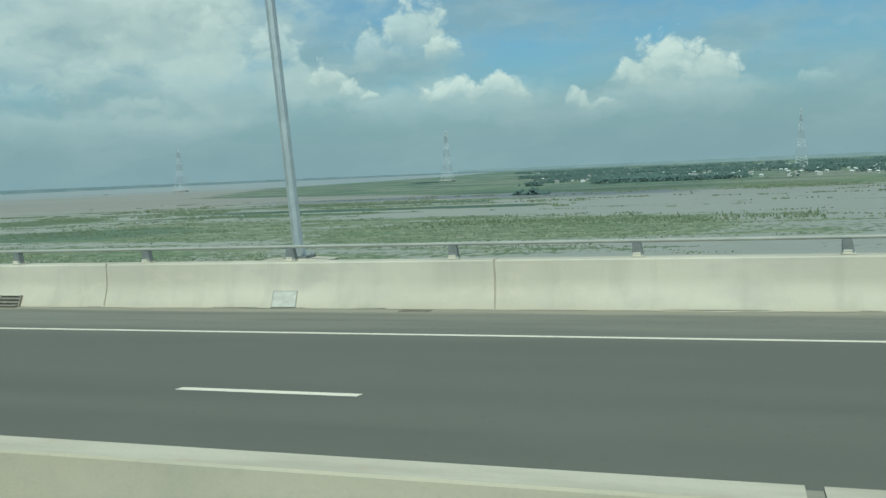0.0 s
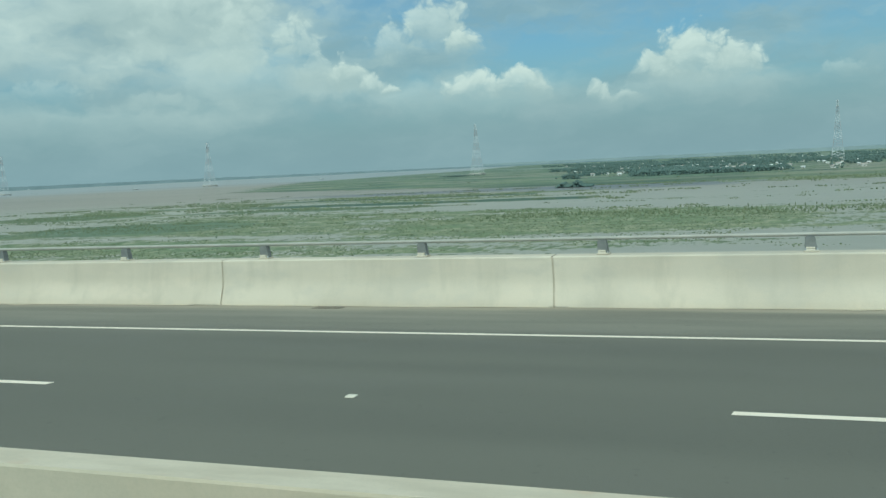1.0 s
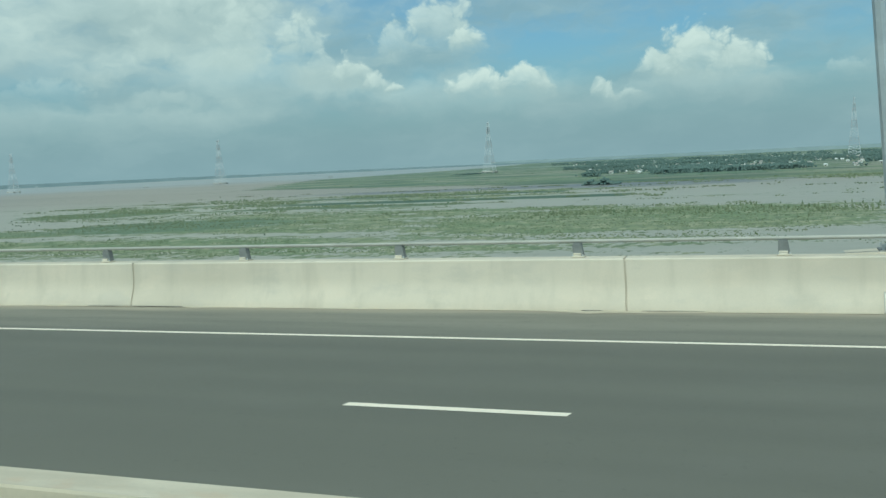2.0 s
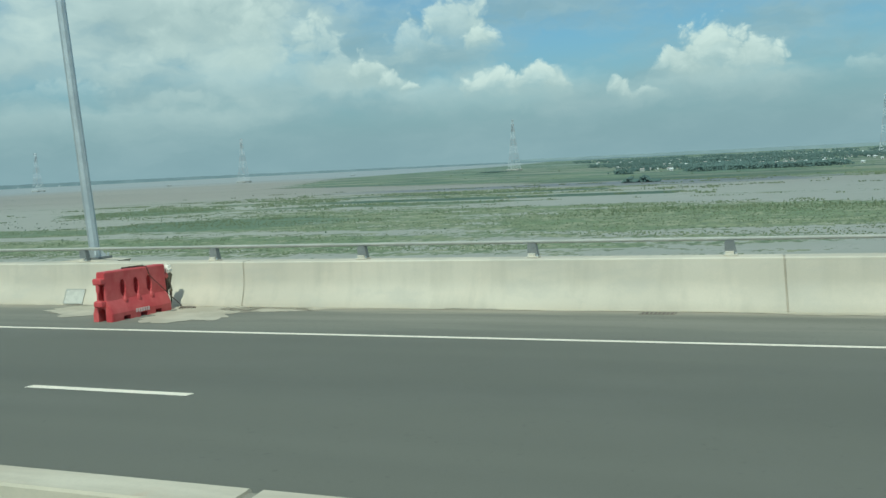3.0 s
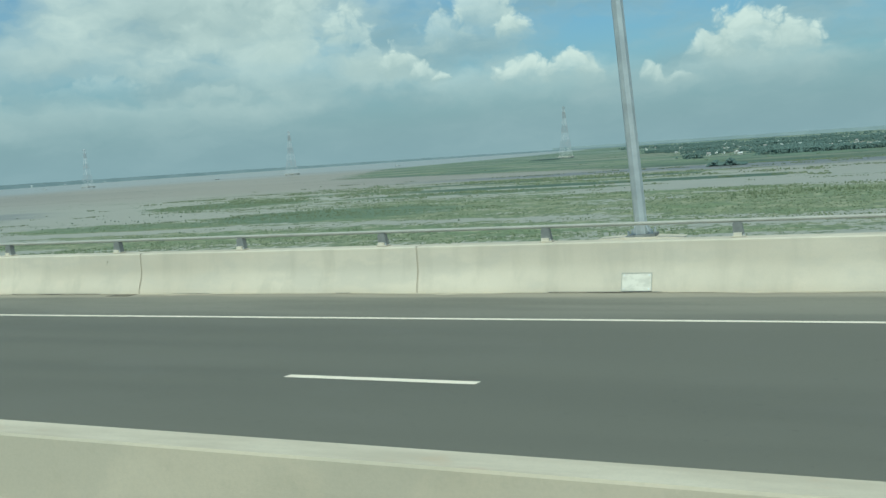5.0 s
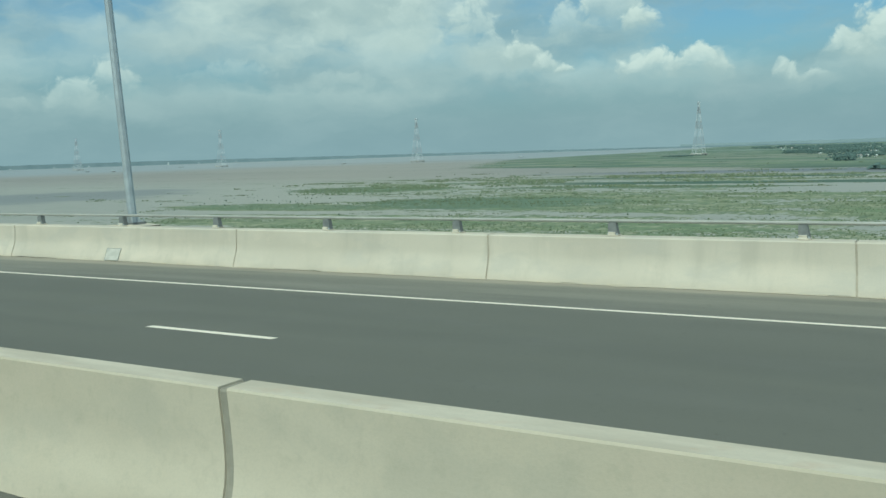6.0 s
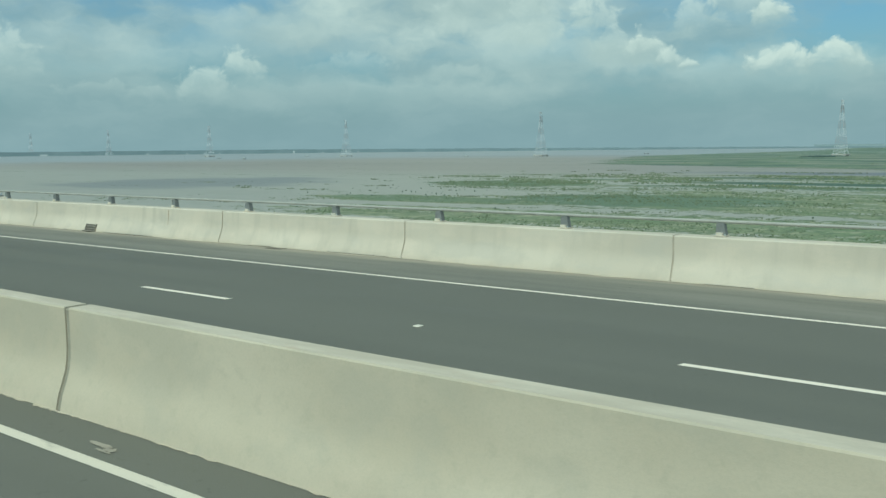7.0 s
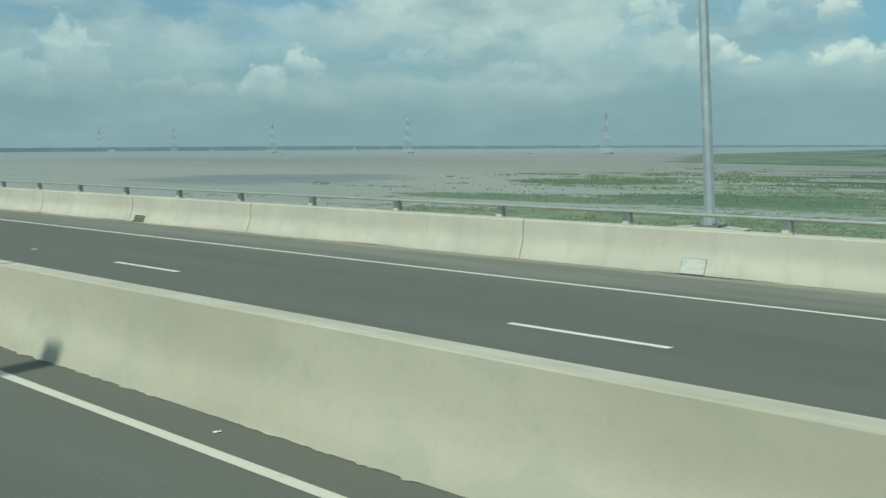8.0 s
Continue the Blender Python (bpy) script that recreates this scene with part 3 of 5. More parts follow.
def cover_plates():
    tilt = -24.5
    m0 = lambda x: pose(x, FAR_BASE + 0.048, 0.150, tilt, 0, 0)
    plate = thing("cover_plate", m0(0.0), "pale metal inspection cover at the foot of the parapet", "inspection cover", "covers below the lamps")
    bm = bmesh.new()
    box(bm, -0.225, 0.225, -0.012, 0.01, -0.14, 0.14, 0.004)
    part("plate", bm, COVER_METAL, plate)
    for name, x0, x1, z0, z1 in (("frame_bar", -0.234, 0.234, 0.14, 0.151), ("frame_bar", -0.234, 0.234, -0.148, -0.14), ("frame_bar", -0.234, -0.225, -0.14, 0.14), ("frame_bar", 0.225, 0.234, -0.14, 0.14)):
        bm = bmesh.new()
        box(bm, x0, x1, -0.016, 0.012, z0, z1)
        part(name, bm, RAIL_STEEL, plate)
    for x in (-0.19, 0.19):
        for z in (-0.11, 0.11):
            bm = bmesh.new()
            strut(bm, (x, -0.018, z), (x, 0.0, z), 0.012, 6)
            part("screw", bm, GALVANISED, plate)
    for k in range(-1, 8):
        if k:
            copy_thing(plate, m0(-BAY * k))


def scuppers():
    m0 = lambda x: pose(x, FAR_BASE + 0.026, 0.088, -24.5, 0, 0)
    drain = thing("drain_scupper", m0(-5.91), "rusty slotted drain grating at the foot of the parapet", "drain", "drains along the parapet")
    # solid panel, the drain's inner shade is in its colour
    bm = bmesh.new()
    box(bm, -0.235, 0.235, -0.02, 0.02, -0.115, 0.115)
    part("opening", bm, HOLLOW_SHADE, drain, "dark panel standing for the drain opening")
    for z in (-0.09, -0.018, 0.056):
        bm = bmesh.new()
        box(bm, -0.235, 0.235, -0.042, -0.02, z - 0.018, z + 0.018, 0.008)
        part("slat", bm, GRATE, drain)
    for x in (-0.245, 0.245):
        bm = bmesh.new()
        box(bm, x - 0.012, x + 0.012, -0.045, 0.02, -0.115, 0.125)
        part("side_bar", bm, GRATE, drain)
    bm = bmesh.new()
    box(bm, -0.26, 0.26, -0.04, 0.03, 0.115, 0.132)
    part("lintel", bm, PLATE, drain, "pale lintel strip")
    bm = bmesh.new()
    extrude_x(bm, [(-0.135, -0.112), (-0.03, -0.066), (-0.02, -0.075), (-0.02, -0.125), (-0.135, -0.125)], -0.235, 0.235)
    part("lip", bm, GRATE, drain, "low dusty lip")
    for k in range(-3, 12):
        if k:
            copy_thing(drain, m0(-5.75 - 25.0 * k + {1: 0.13, 7: 0.24, 8: 0.12}.get(k, 0.0)))


def gully_grates():
    y = FAR_BASE - 0.20
    m0 = lambda x: pose(x, y, road_z(y), math.degrees(-math.atan(FALL)))
    grate = thing("gully_grate", m0(-22.5), "low rusty gully grate set in the shoulder", "gully grate", "gully grates in the shoulder")
    bm = bmesh.new()
    box(bm, -0.26, 0.26, -0.12, 0.12, -0.01, 0.004)
    part("pit", bm, RUSTY_PIT, grate)
    for i in range(9):
        x = -0.24 + 0.06 * i
        bm = bmesh.new()
        box(bm, x - 0.012, x + 0.012, -0.12, 0.12, 0.004, 0.009)
        part("bar", bm, GRATE, grate)
    for x in GULLIES:
        copy_thing(grate, m0(x))


GULLIES = [2.5, -64.0, -122.5, -172.4]


def wall_stains():
    """A rusty drip and a scuff on the face of the far parapet."""
    face = [(0.03, 0.0), (0.14, 0.05), (0.235, 0.095), (0.32, 0.132), (0.40, 0.155), (0.48, 0.167), (0.756, 0.190)]
    for cx, lean, z0, z1, wide, mat, label in ((-176.99, 0.0, 0.34, 0.74, 0.030, RUST, "brown rust drip down the parapet face"), (-123.13, 0.35, 0.57, 0.65, 0.026, TAN_SILT, "short slanting scuff on the parapet face"), (-84.92, 0.0, 0.66, 0.745, 0.014, TAN_SILT, "short dark drip below the parapet edge")):
        bm = bmesh.new()
        prev = None
        for i in range(9):
            z = z0 + (z1 - z0) * i / 8
            y = FAR_BASE + np.interp(z, [f[0] for f in face], [f[1] for f in face]) - 0.004
            half = wide / 2 * (0.45 + 0.55 * i / 8) * (1 + 0.4 * noise.noise((z * 23, cx, 1.0)))
            x = cx + lean * (z - z0)
            cur = (bm.verts.new((x - half, y, z)), bm.verts.new((x + half, y, z)))
            if prev:
                bm.faces.new((prev[0], prev[1], cur[1], cur[0]))
            prev = cur
        tagged(part("wall_stain", bm, mat), label, "stain", "stains on the parapet")


# ---- pier mark ----
def pier_sign():
    x, z = -130.72, 0.57
    sign = thing("pier_sign", pose(x, FAR_BREAK + 0.0125, z + 0.01, -5.5, 1.3), "white plate lettered P35 fixed to the parapet", "sign")
    bm = bmesh.new()
    box(bm, -0.405, 0.405, -0.012, 0.008, -0.195, 0.195, 0.003)
    part("plate", bm, SIGN_WHITE, sign)
    curve = bpy.data.curves.new("lettering", "FONT")
    curve.body, curve.size, curve.align_x, curve.align_y, curve.extrude = "P35", 0.475, "CENTER", "CENTER", 0.001
    curve.offset = -0.007
    tmp = bpy.data.objects.new("lettering_source", curve)
    scene.collection.objects.link(tmp)
    bpy.context.view_layer.update()
    mesh = bpy.data.meshes.new_from_object(tmp.evaluated_get(bpy.context.evaluated_depsgraph_get()))
    bpy.data.objects.remove(tmp)
    mesh.transform(pose(0, -0.014, -0.005, 90, 0, 0) @ Matrix.Diagonal((0.75, 1, 1, 1)))
    mesh.materials.clear()
    mesh.materials.append(SIGN_BLACK)
    ob = new("lettering", mesh)
    ob.parent = sign


# ---- red plastic barriers ----
def red_barrier(male):
    """One water-filled barrier, its long axis along local y, foot at z = 0, the near end at y = 0."""
    b = thing("plastic_barrier", Matrix(), "faded red plastic water-filled road barrier with three slots", "road barrier", "red barriers on the shoulder")
    L, H = 1.47, 0.815
    outline = [(0.20, 0.0), (0.20, 0.13), (0.175, 0.20), (0.105, 0.34), (0.085, 0.62), (0.085, H - 0.02), (0.07, H)]
    bm = bmesh.new()
    prof = [(-x, z) for x, z in outline] + [(x, z) for x, z in outline[::-1]]
    ys = (0.0, 0.03, L - 0.03, L)
    rings = []
    for y in ys:
        k = 0.93 if y in (0.0, L) else 1.0
        rings.append([bm.verts.new((x * k, y, z if z < 0.1 else z * (0.99 if k < 1 else 1.0))) for x, z in prof])
    for r0, r1 in zip(rings, rings[1:]):
        for i in range(len(prof)):
            j = (i + 1) % len(prof)
            bm.faces.new((r0[i], r0[j], r1[j], r1[i]))
    bm.faces.new(rings[0])
    bm.faces.new(rings[-1][::-1])
    bmesh.ops.recalc_face_normals(bm, faces=bm.faces)
    shell = part("shell", bm, RED_PLASTIC, b)
    cut = bmesh.new()
    for y in (0.40, 0.72, 1.04):
        bmesh.ops.create_cone(cut, cap_ends=True, segments=10, radius1=0.07, radius2=0.07, depth=0.6, matrix=Matrix.Translation((0, y, 0.52)) @ pose(0, 0, 0, 0, 90, 0) @ Matrix.Diagonal((2.1, 1.0, 1.0, 1.0)))
    for y, z in ((0.35, 0.03), (0.75, 0.03), (1.12, 0.03)):
        box(cut, -0.5, 0.5, y - 0.075, y + 0.075, -0.05, 0.07)
    if male:
        box(cut, -0.06, 0.06, -0.1, 0.10, 0.33, 0.62)
        arch = [(-0.078, -0.05)] + [(-0.078 * math.cos(i * math.pi / 10), 0.15 + 0.078 * math.sin(i * math.pi / 10)) for i in range(11)] + [(0.078, -0.05)]
        front, rear = ([cut.verts.new((x, y, z)) for x, z in arch] for y in (-0.1, 0.14))
        cut.faces.new(front)
        cut.faces.new(rear[::-1])
        for i in range(len(arch)):
            j = (i + 1) % len(arch)
            cut.faces.new((front[i], rear[i], rear[j], front[j]))
    else:
        for z0, z1 in ((0.28, 0.46), (0.54, 0.68)):
            box(cut, -0.068, 0.068, -0.1, 0.10, z0, z1)
    bmesh.ops.recalc_face_normals(cut, faces=cut.faces)
    cut_mesh = bpy.data.meshes.new("slot_cutter")
    cut.to_mesh(cut_mesh)
    cut.free()
    cutter = bpy.data.objects.new("slot_cutter", cut_mesh)
    scene.collection.objects.link(cutter)
    mod = shell.modifiers.new("slots", "BOOLEAN")
    mod.object, mod.operation, mod.solver = cutter, "DIFFERENCE", "EXACT"
    bpy.context.view_layer.update()
    solid = bpy.data.meshes.new_from_object(shell.evaluated_get(bpy.context.evaluated_depsgraph_get()))
    shell.modifiers.clear()
    shell.data = solid
    bpy.data.objects.remove(cutter)
    for y in (0.42, 0.74, 1.06):
        for s in (-1, 1):
            bm = bmesh.new()
            bmesh.ops.create_uvsphere(bm, u_segments=10, v_segments=6, radius=0.06, matrix=Matrix.Translation((s * 0.115, y, 0.315)) @ Matrix.Diagonal((0.6, 0.75, 1.2, 1)))
            part("boss", bm, RED_PLASTIC, b)
    for z, drop in ((0.30, 0.0), (0.665, 0.12)) if male else ():
        bm = bmesh.new()
        box(bm, -0.088, 0.088, -0.10, 0.03, z - 0.055, z + 0.05, 0.02)
        lug = part("hinge_lug", bm, RED_PLASTIC, b)
        if drop:
            bm = bmesh.new()
            strut(bm, (0, -0.062, z - 0.05 - drop), (0, -0.062, z - 0.04), 0.034, 10)
            part("pin", bm, RED_PLASTIC, lug)
    for y in (0.40, 0.72, 1.04):
        bm = bmesh.new()
        box(bm, -0.006, 0.006, y - 0.066, y + 0.066, 0.385, 0.655)
        part("slot_web", bm, RED_PLASTIC, b)
    if not male:
        bm = bmesh.new()
        box(bm, -0.17, 0.17, -0.055, 0.06, 0.0, 0.165, 0.05)
        part("foot_block", bm, RED_PLASTIC, b)
    for z0, z1, reach in ((0.16, 0.28, 0.06), (0.55, 0.66, 0.13)):
        bm = bmesh.new()
        box(bm, -0.07, 0.07, L - 0.01, L + reach, z0, z1, 0.025)
        part("rear_lug", bm, RED_PLASTIC, b)
    for i in range(6):
        bm = bmesh.new()
        box(bm, 0.192, 0.204, 0.56 + i * 0.058, 0.56 + i * 0.058 + 0.038, 0.085, 0.150)
        part("print_bar", bm, PALE_PRINT, b, "faded pale print")
    return b


RED_BARRIERS = [((-72.61, 12.03), (-72.57, 13.50)), ((-89.39, 11.97), (-89.16, 13.36)), ((-105.12, 12.05), (-104.47, 13.40))]


def barriers_and_ropes():
    for (x0, y0), (x1, y1) in RED_BARRIERS:
        yaw = math.degrees(math.atan2(-(x1 - x0), y1 - y0))
        m = pose(x0, y0, road_z(y0) - 0.002, math.degrees(math.atan2(road_z(y1) - road_z(y0), y1 - y0)), 0, yaw)
        red_barrier(x0 > -80).matrix_world = m
        first = x0 > -80
        if x0 < -100:
            lug = m @ Vector((0, 1.60, 0.59))
            cord = thing("tie_rope", pose(lug.x, lug.y, lug.z), "thin dark cord tying the red barrier to a rail post", "rope", "ropes of the red barriers")
            bm = bmesh.new()
            top = Vector((-104.93, FAR_TOP + 0.115, PARAPET_H + 0.03)) - lug
            for low in (Vector((-0.03, 0.03, 0.02)), Vector((0.05, 0.06, -0.10))):
                strut(bm, top, low, 0.006, 6)
            bmesh.ops.create_icosphere(bm, subdivisions=1, radius=0.03)
            part("cord", bm, ROPE, cord)
            continue
        t = m @ Vector((0.09, 0.85, 0.80))
        side = m @ Vector((0.10, 0.72, 0.55))
        end = Vector((-72.28, 13.68, road_z(13.68) + 0.02)) if first else Vector((x1 + 0.40, 13.62, road_z(13.62) + 0.02))
        rope = thing("tie_rope", pose(end.x, end.y, road_z(end.y)), "dark tie rope from the barrier to an iron stub", "rope", "ropes of the red barriers")
        bm = bmesh.new()
        route = [m @ Vector((-0.10, 0.55, 0.815)), m @ Vector((0.0, 0.8, 0.82)), t + Vector((0, 0, 0.02)), side + Vector((0.03, 0, 0.0)), side.lerp(end, 0.5) - Vector((0, 0, 0.04)), end]
        if first:
            route = [m @ Vector((-0.07, 0.58, 0.824)), m @ Vector((0.02, 0.98, 0.828)), m @ Vector((0.085, 1.0, 0.818)), m @ Vector((0.10, 1.05, 0.66)), end]
        inv = rope.matrix_world.inverted()
        for a, c in zip(route, route[1:]):
            strut(bm, inv @ a, inv @ c, 0.007, 6)
        if first:
            strut(bm, inv @ route[0], inv @ route[1], 0.016, 6)
        bmesh.ops.create_icosphere(bm, subdivisions=1, radius=0.028, matrix=Matrix.Translation(inv @ route[1]) @ Matrix.Diagonal((1.2, 1.0, 0.8, 1)))
        part("cord", bm, ROPE, rope)
        bm = bmesh.new()
        box(bm, -0.05, 0.25, -0.04, 0.04, 0.0, 0.03, 0.01)
        part("stub", bm, RUSTY_PIT, rope, "dark iron stub")


def rag():
    """A dirty cloth hung over the rear end of the first red barrier."""
    (x0, y0), (x1, y1) = RED_BARRIERS[0]
    bm = bmesh.new()
    rng = random.Random(5)
    cols, rows_ = 7, 9
    grid = [[bm.verts.new((0.02 + 0.17 * i / (cols - 1) + rng.uniform(-0.02, 0.02), 0.05 * math.sin(i * 2.1 + j * 0.6) + rng.uniform(-0.012, 0.012), 0.70 - 0.66 * j / (rows_ - 1) * (0.75 + 0.25 * math.sin(i * 2.7)))) for i in range(cols)] for j in range(rows_)]
    for j in range(rows_ - 1):
        for i in range(cols - 1):
            bm.faces.new((grid[j][i], grid[j + 1][i], grid[j + 1][i + 1], grid[j][i + 1]))
    ob = part("rag", bm, RAG)
    mod = ob.modifiers.new("thickness", "SOLIDIFY")
    mod.thickness = 0.012
    ob.matrix_world = pose(x1 - 0.10, y1 + 0.13, road_z(y1), 0, 0, 10)
    tagged(ob, "dirty brown cloth hanging from the red barrier end", "cloth")
    bm = bmesh.new()
    bmesh.ops.create_icosphere(bm, subdivisions=3, radius=0.075)
    for v in bm.verts:
        v.co *= 1 + 0.45 * noise.noise(v.co * 22) + 0.25 * noise.noise(v.co * 47)
    bag = part("plastic_bag", bm, SIGN_WHITE)
    bag.matrix_world = pose(x1 + 0.05, y1 + 0.14, road_z(y1) + 0.71)
    tagged(bag, "crumpled white plastic bag caught on the barrier end", "bag")


def silt():
    """Dry silt spread round the red barriers and along the foot of the parapet."""
    spread = [(-71.55, 13.15, 0.92, 1.0), (-70.6, 13.62, 0.9, 0.26), (-73.85, 13.35, 0.95, 0.70), (-72.7, 13.62, 0.7, 0.35), (-88.35, 12.92, 0.42, 0.62), (-88.05, 13.5, 0.5, 0.28), (-104.4, 13.5, 1.5, 0.4), (-90.6, 13.6, 0.8, 0.2)]
    for i, (cx, cy, rx, ry) in enumerate(spread):
        bm = bmesh.new()
        ring = [(x, min(y, FAR_BASE - 0.002)) for x, y in ragged(cx, cy, rx, ry, 3.1 + i)]
        sheet(bm, ring, road_z)
        tagged(part("silt_patch", bm, DUST), "spread of dry tan silt on the shoulder", "silt", "silt on the shoulder")
    for cx, cy, rx, ry, mat, lift, lab in ((-176.7, 2.92, 0.36, 0.10, TAN_SILT, 0.0, "tan dried silt patch beside the median"), (-176.66, 2.915, 0.20, 0.045, BROWN_SILT, 0.004, "brown dried silt inside the tan patch"), (-162.12, 2.90, 0.15, 0.022, TAN_SILT, 0.0, "pale dried silt smear beside the median"), (-161.98, 2.875, 0.06, 0.03, TAN_SILT, 0.0, "pale dried silt smear beside the median"), (-162.0, 2.835, 0.10, 0.012, TAN_SILT, 0.0, "pale dried silt smear beside the median"), (-30.4, 6.24, 0.20, 0.045, OLD_OIL, 0.0, "faint dark oil streak on the lane")):
        bm = bmesh.new()
        sheet(bm, [(x, y) for x, y in ragged(cx, cy, rx, ry, cx)], lambda y: road_z(y) + lift)
        tagged(part("road_stain", bm, mat), lab, "stain", "stains on the road")
    for cx, cy, size in ((-178.2, 3.02, 0.05), (-7.9, 7.04, 0.02), (-7.7, 7.06, 0.012), (-153.4, 13.24, 0.04), (-185.8, 2.94, 0.03)):
        bm = bmesh.new()
        grid = bmesh.ops.create_grid(bm, x_segments=3, y_segments=2, size=size)["verts"]
        for v in grid:
            v.co.z = 0.006 + 0.3 * size * abs(noise.noise((v.co.x * 40, v.co.y * 40, cx)))
            v.co.y *= 0.5
        ob = tagged(part("litter_scrap", bm, SIGN_WHITE), "crumpled white paper scrap on the asphalt", "litter", "scraps on the road")
        ob.modifiers.new("thickness", "SOLIDIFY").thickness = 0.003
        ob.matrix_world = pose(cx, cy, road_z(cy), 0, 0, cx * 50 % 180)
    bm = bmesh.new()
    route = [(-0.10, 0.03), (-0.05, 0.0), (0.0, 0.012), (0.05, -0.02), (0.11, -0.01)]
    for (xa, ya), (xb, yb) in zip(route, route[1:]):
        strut(bm, (xa, ya, 0.011), (xb, yb, 0.011), 0.011, 6)
    twig = tagged(part("twig", bm, ROPE), "short dark bent twig lying on the shoulder", "twig")
    twig.matrix_world = pose(-91.26, 12.36, road_z(12.36))
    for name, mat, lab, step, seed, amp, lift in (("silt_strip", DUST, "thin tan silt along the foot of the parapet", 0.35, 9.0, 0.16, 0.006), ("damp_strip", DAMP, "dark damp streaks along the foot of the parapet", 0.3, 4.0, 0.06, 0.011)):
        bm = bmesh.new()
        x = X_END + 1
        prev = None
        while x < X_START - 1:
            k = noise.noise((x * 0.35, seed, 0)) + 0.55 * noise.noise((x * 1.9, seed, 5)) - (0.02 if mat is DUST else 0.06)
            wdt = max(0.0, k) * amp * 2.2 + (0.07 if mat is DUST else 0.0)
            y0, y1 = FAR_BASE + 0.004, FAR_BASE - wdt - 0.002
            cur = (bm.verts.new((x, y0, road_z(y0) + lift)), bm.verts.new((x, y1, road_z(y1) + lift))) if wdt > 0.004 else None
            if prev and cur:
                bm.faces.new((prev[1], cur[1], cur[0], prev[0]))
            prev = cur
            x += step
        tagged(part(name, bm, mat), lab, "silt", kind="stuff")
    bm = bmesh.new()
    x, prev = X_END + 1, None
    foot = MID - 0.286
    while x < X_START - 1:
        k = 0.006 + 0.034 * max(0.0, noise.noise((x * 0.7, 2.0, 0)) + 1.3 * noise.noise((x * 5.2, 7.0, 0)) + 0.8 * noise.noise((x * 17.0, 3.0, 0)) + 0.2)
        cur = (bm.verts.new((x, foot, road_z(foot) + 0.005)), bm.verts.new((x, foot - k, road_z(foot - k) + 0.005)))
        if prev:
            bm.faces.new((prev[0], cur[0], cur[1], prev[1]))
        prev = cur
        x += 0.05
    tagged(part("median_silt", bm, DUST), "ragged tan grit along the foot of the median", "silt", kind="stuff")


# ---- river, floodplain and distance ----
FIELDS = [  # centre x, y, half sizes, slope, cap
    (-545.0, 590.0, 80.0, 56.0, 4.0, 1.1),
    (-215.0, 442.0, 225.0, 80.0, 3.0, 0.62),
    (-365.0, 432.0, 78.0, 50.0, 4.0, 1.0),
    (-95.0, 412.0, 112.0, 92.0, 4.0, 1.25),
    (-470.0, 392.0, 92.0, 30.0, 3.5, 0.95),
    (-310.0, 304.0, 185.0, 50.0, 2.2, 0.85),
    (-135.0, 312.0, 100.0, 38.0, 1.8, 0.45),
    (10.0, 415.0, 48.0, 75.0, 1.2, 0.10),
    (-480.0, 688.0, 80.0, 7.0, 3.0, 0.9),
    (-410.0, 545.0, 150.0, 60.0, 1.5, 0.16),
    (-320.0, 600.0, 115.0, 20.0, 4.0, 1.1),
    (-430.0, 735.0, 230.0, 95.0, 1.0, 0.18),
    (-300.0, 805.0, 160.0, 22.0, 4.0, 0.5),
    (55.0, 895.0, 120.0, 40.0, 3.0, 0.4),
]
FAR_EDGE = 1235.0  # the plain ends here towards the open river
SHORE_LINE = (890.0, -100.0, 0.52, -845.0, 1280.0, 0.42)  # bank of the far plain: near edge, its bend, then the river side


DARK_WATER = [  # darker water, near strips are reflections put into the colour: centre, half sizes, strength
    (-815.0, 500.0, 130.0, 120.0, 0.6),
    (-1600.0, 2350.0, 600.0, 40.0, 0.7),
    (-1050.0, 2050.0, 250.0, 25.0, 0.6),
    (-250.0, 905.0, 330.0, 50.0, 0.9),
    (-130.0, 850.0, 110.0, 50.0, 0.8),
]


LUSH = [  # darker, denser growth: centre, half sizes, strength
    (-365.0, 432.0, 80.0, 52.0, 0.85),
    (-555.0, 600.0, 85.0, 62.0, 0.55),
    (-250.0, 663.0, 135.0, 18.0, 0.8),
    (-480.0, 688.0, 90.0, 12.0, 0.9),
    (-330.0, 592.0, 110.0, 26.0, 0.8),
    (-475.0, 394.0, 75.0, 20.0, 0.5),
]


BANKS = [  # low grassy dykes with a clear edge: middle, half width, blunt end, tapering end
    (660.0, 23.0, -132.0, -470.0),
    (1008.0, 30.0, -98.0, -380.0),
    (765.0, 14.0, -200.0, -520.0),
]


def field_weight(x, y):
    best = -0.6
    for cx, cy, rx, ry, k, cap in FIELDS:
        d = math.hypot((x - cx) / rx, (y - cy) / ry)
        best = max(best, min(cap, (1 - d) * k))
    near, bend, slope, side, start, lean = SHORE_LINE
    plain = min((y - near - max(0.0, bend - x) * slope) / 60, (x + min(FAR_EDGE, -side + (y - start) * lean)) / 60)
    return max(best, min(1.1, plain))


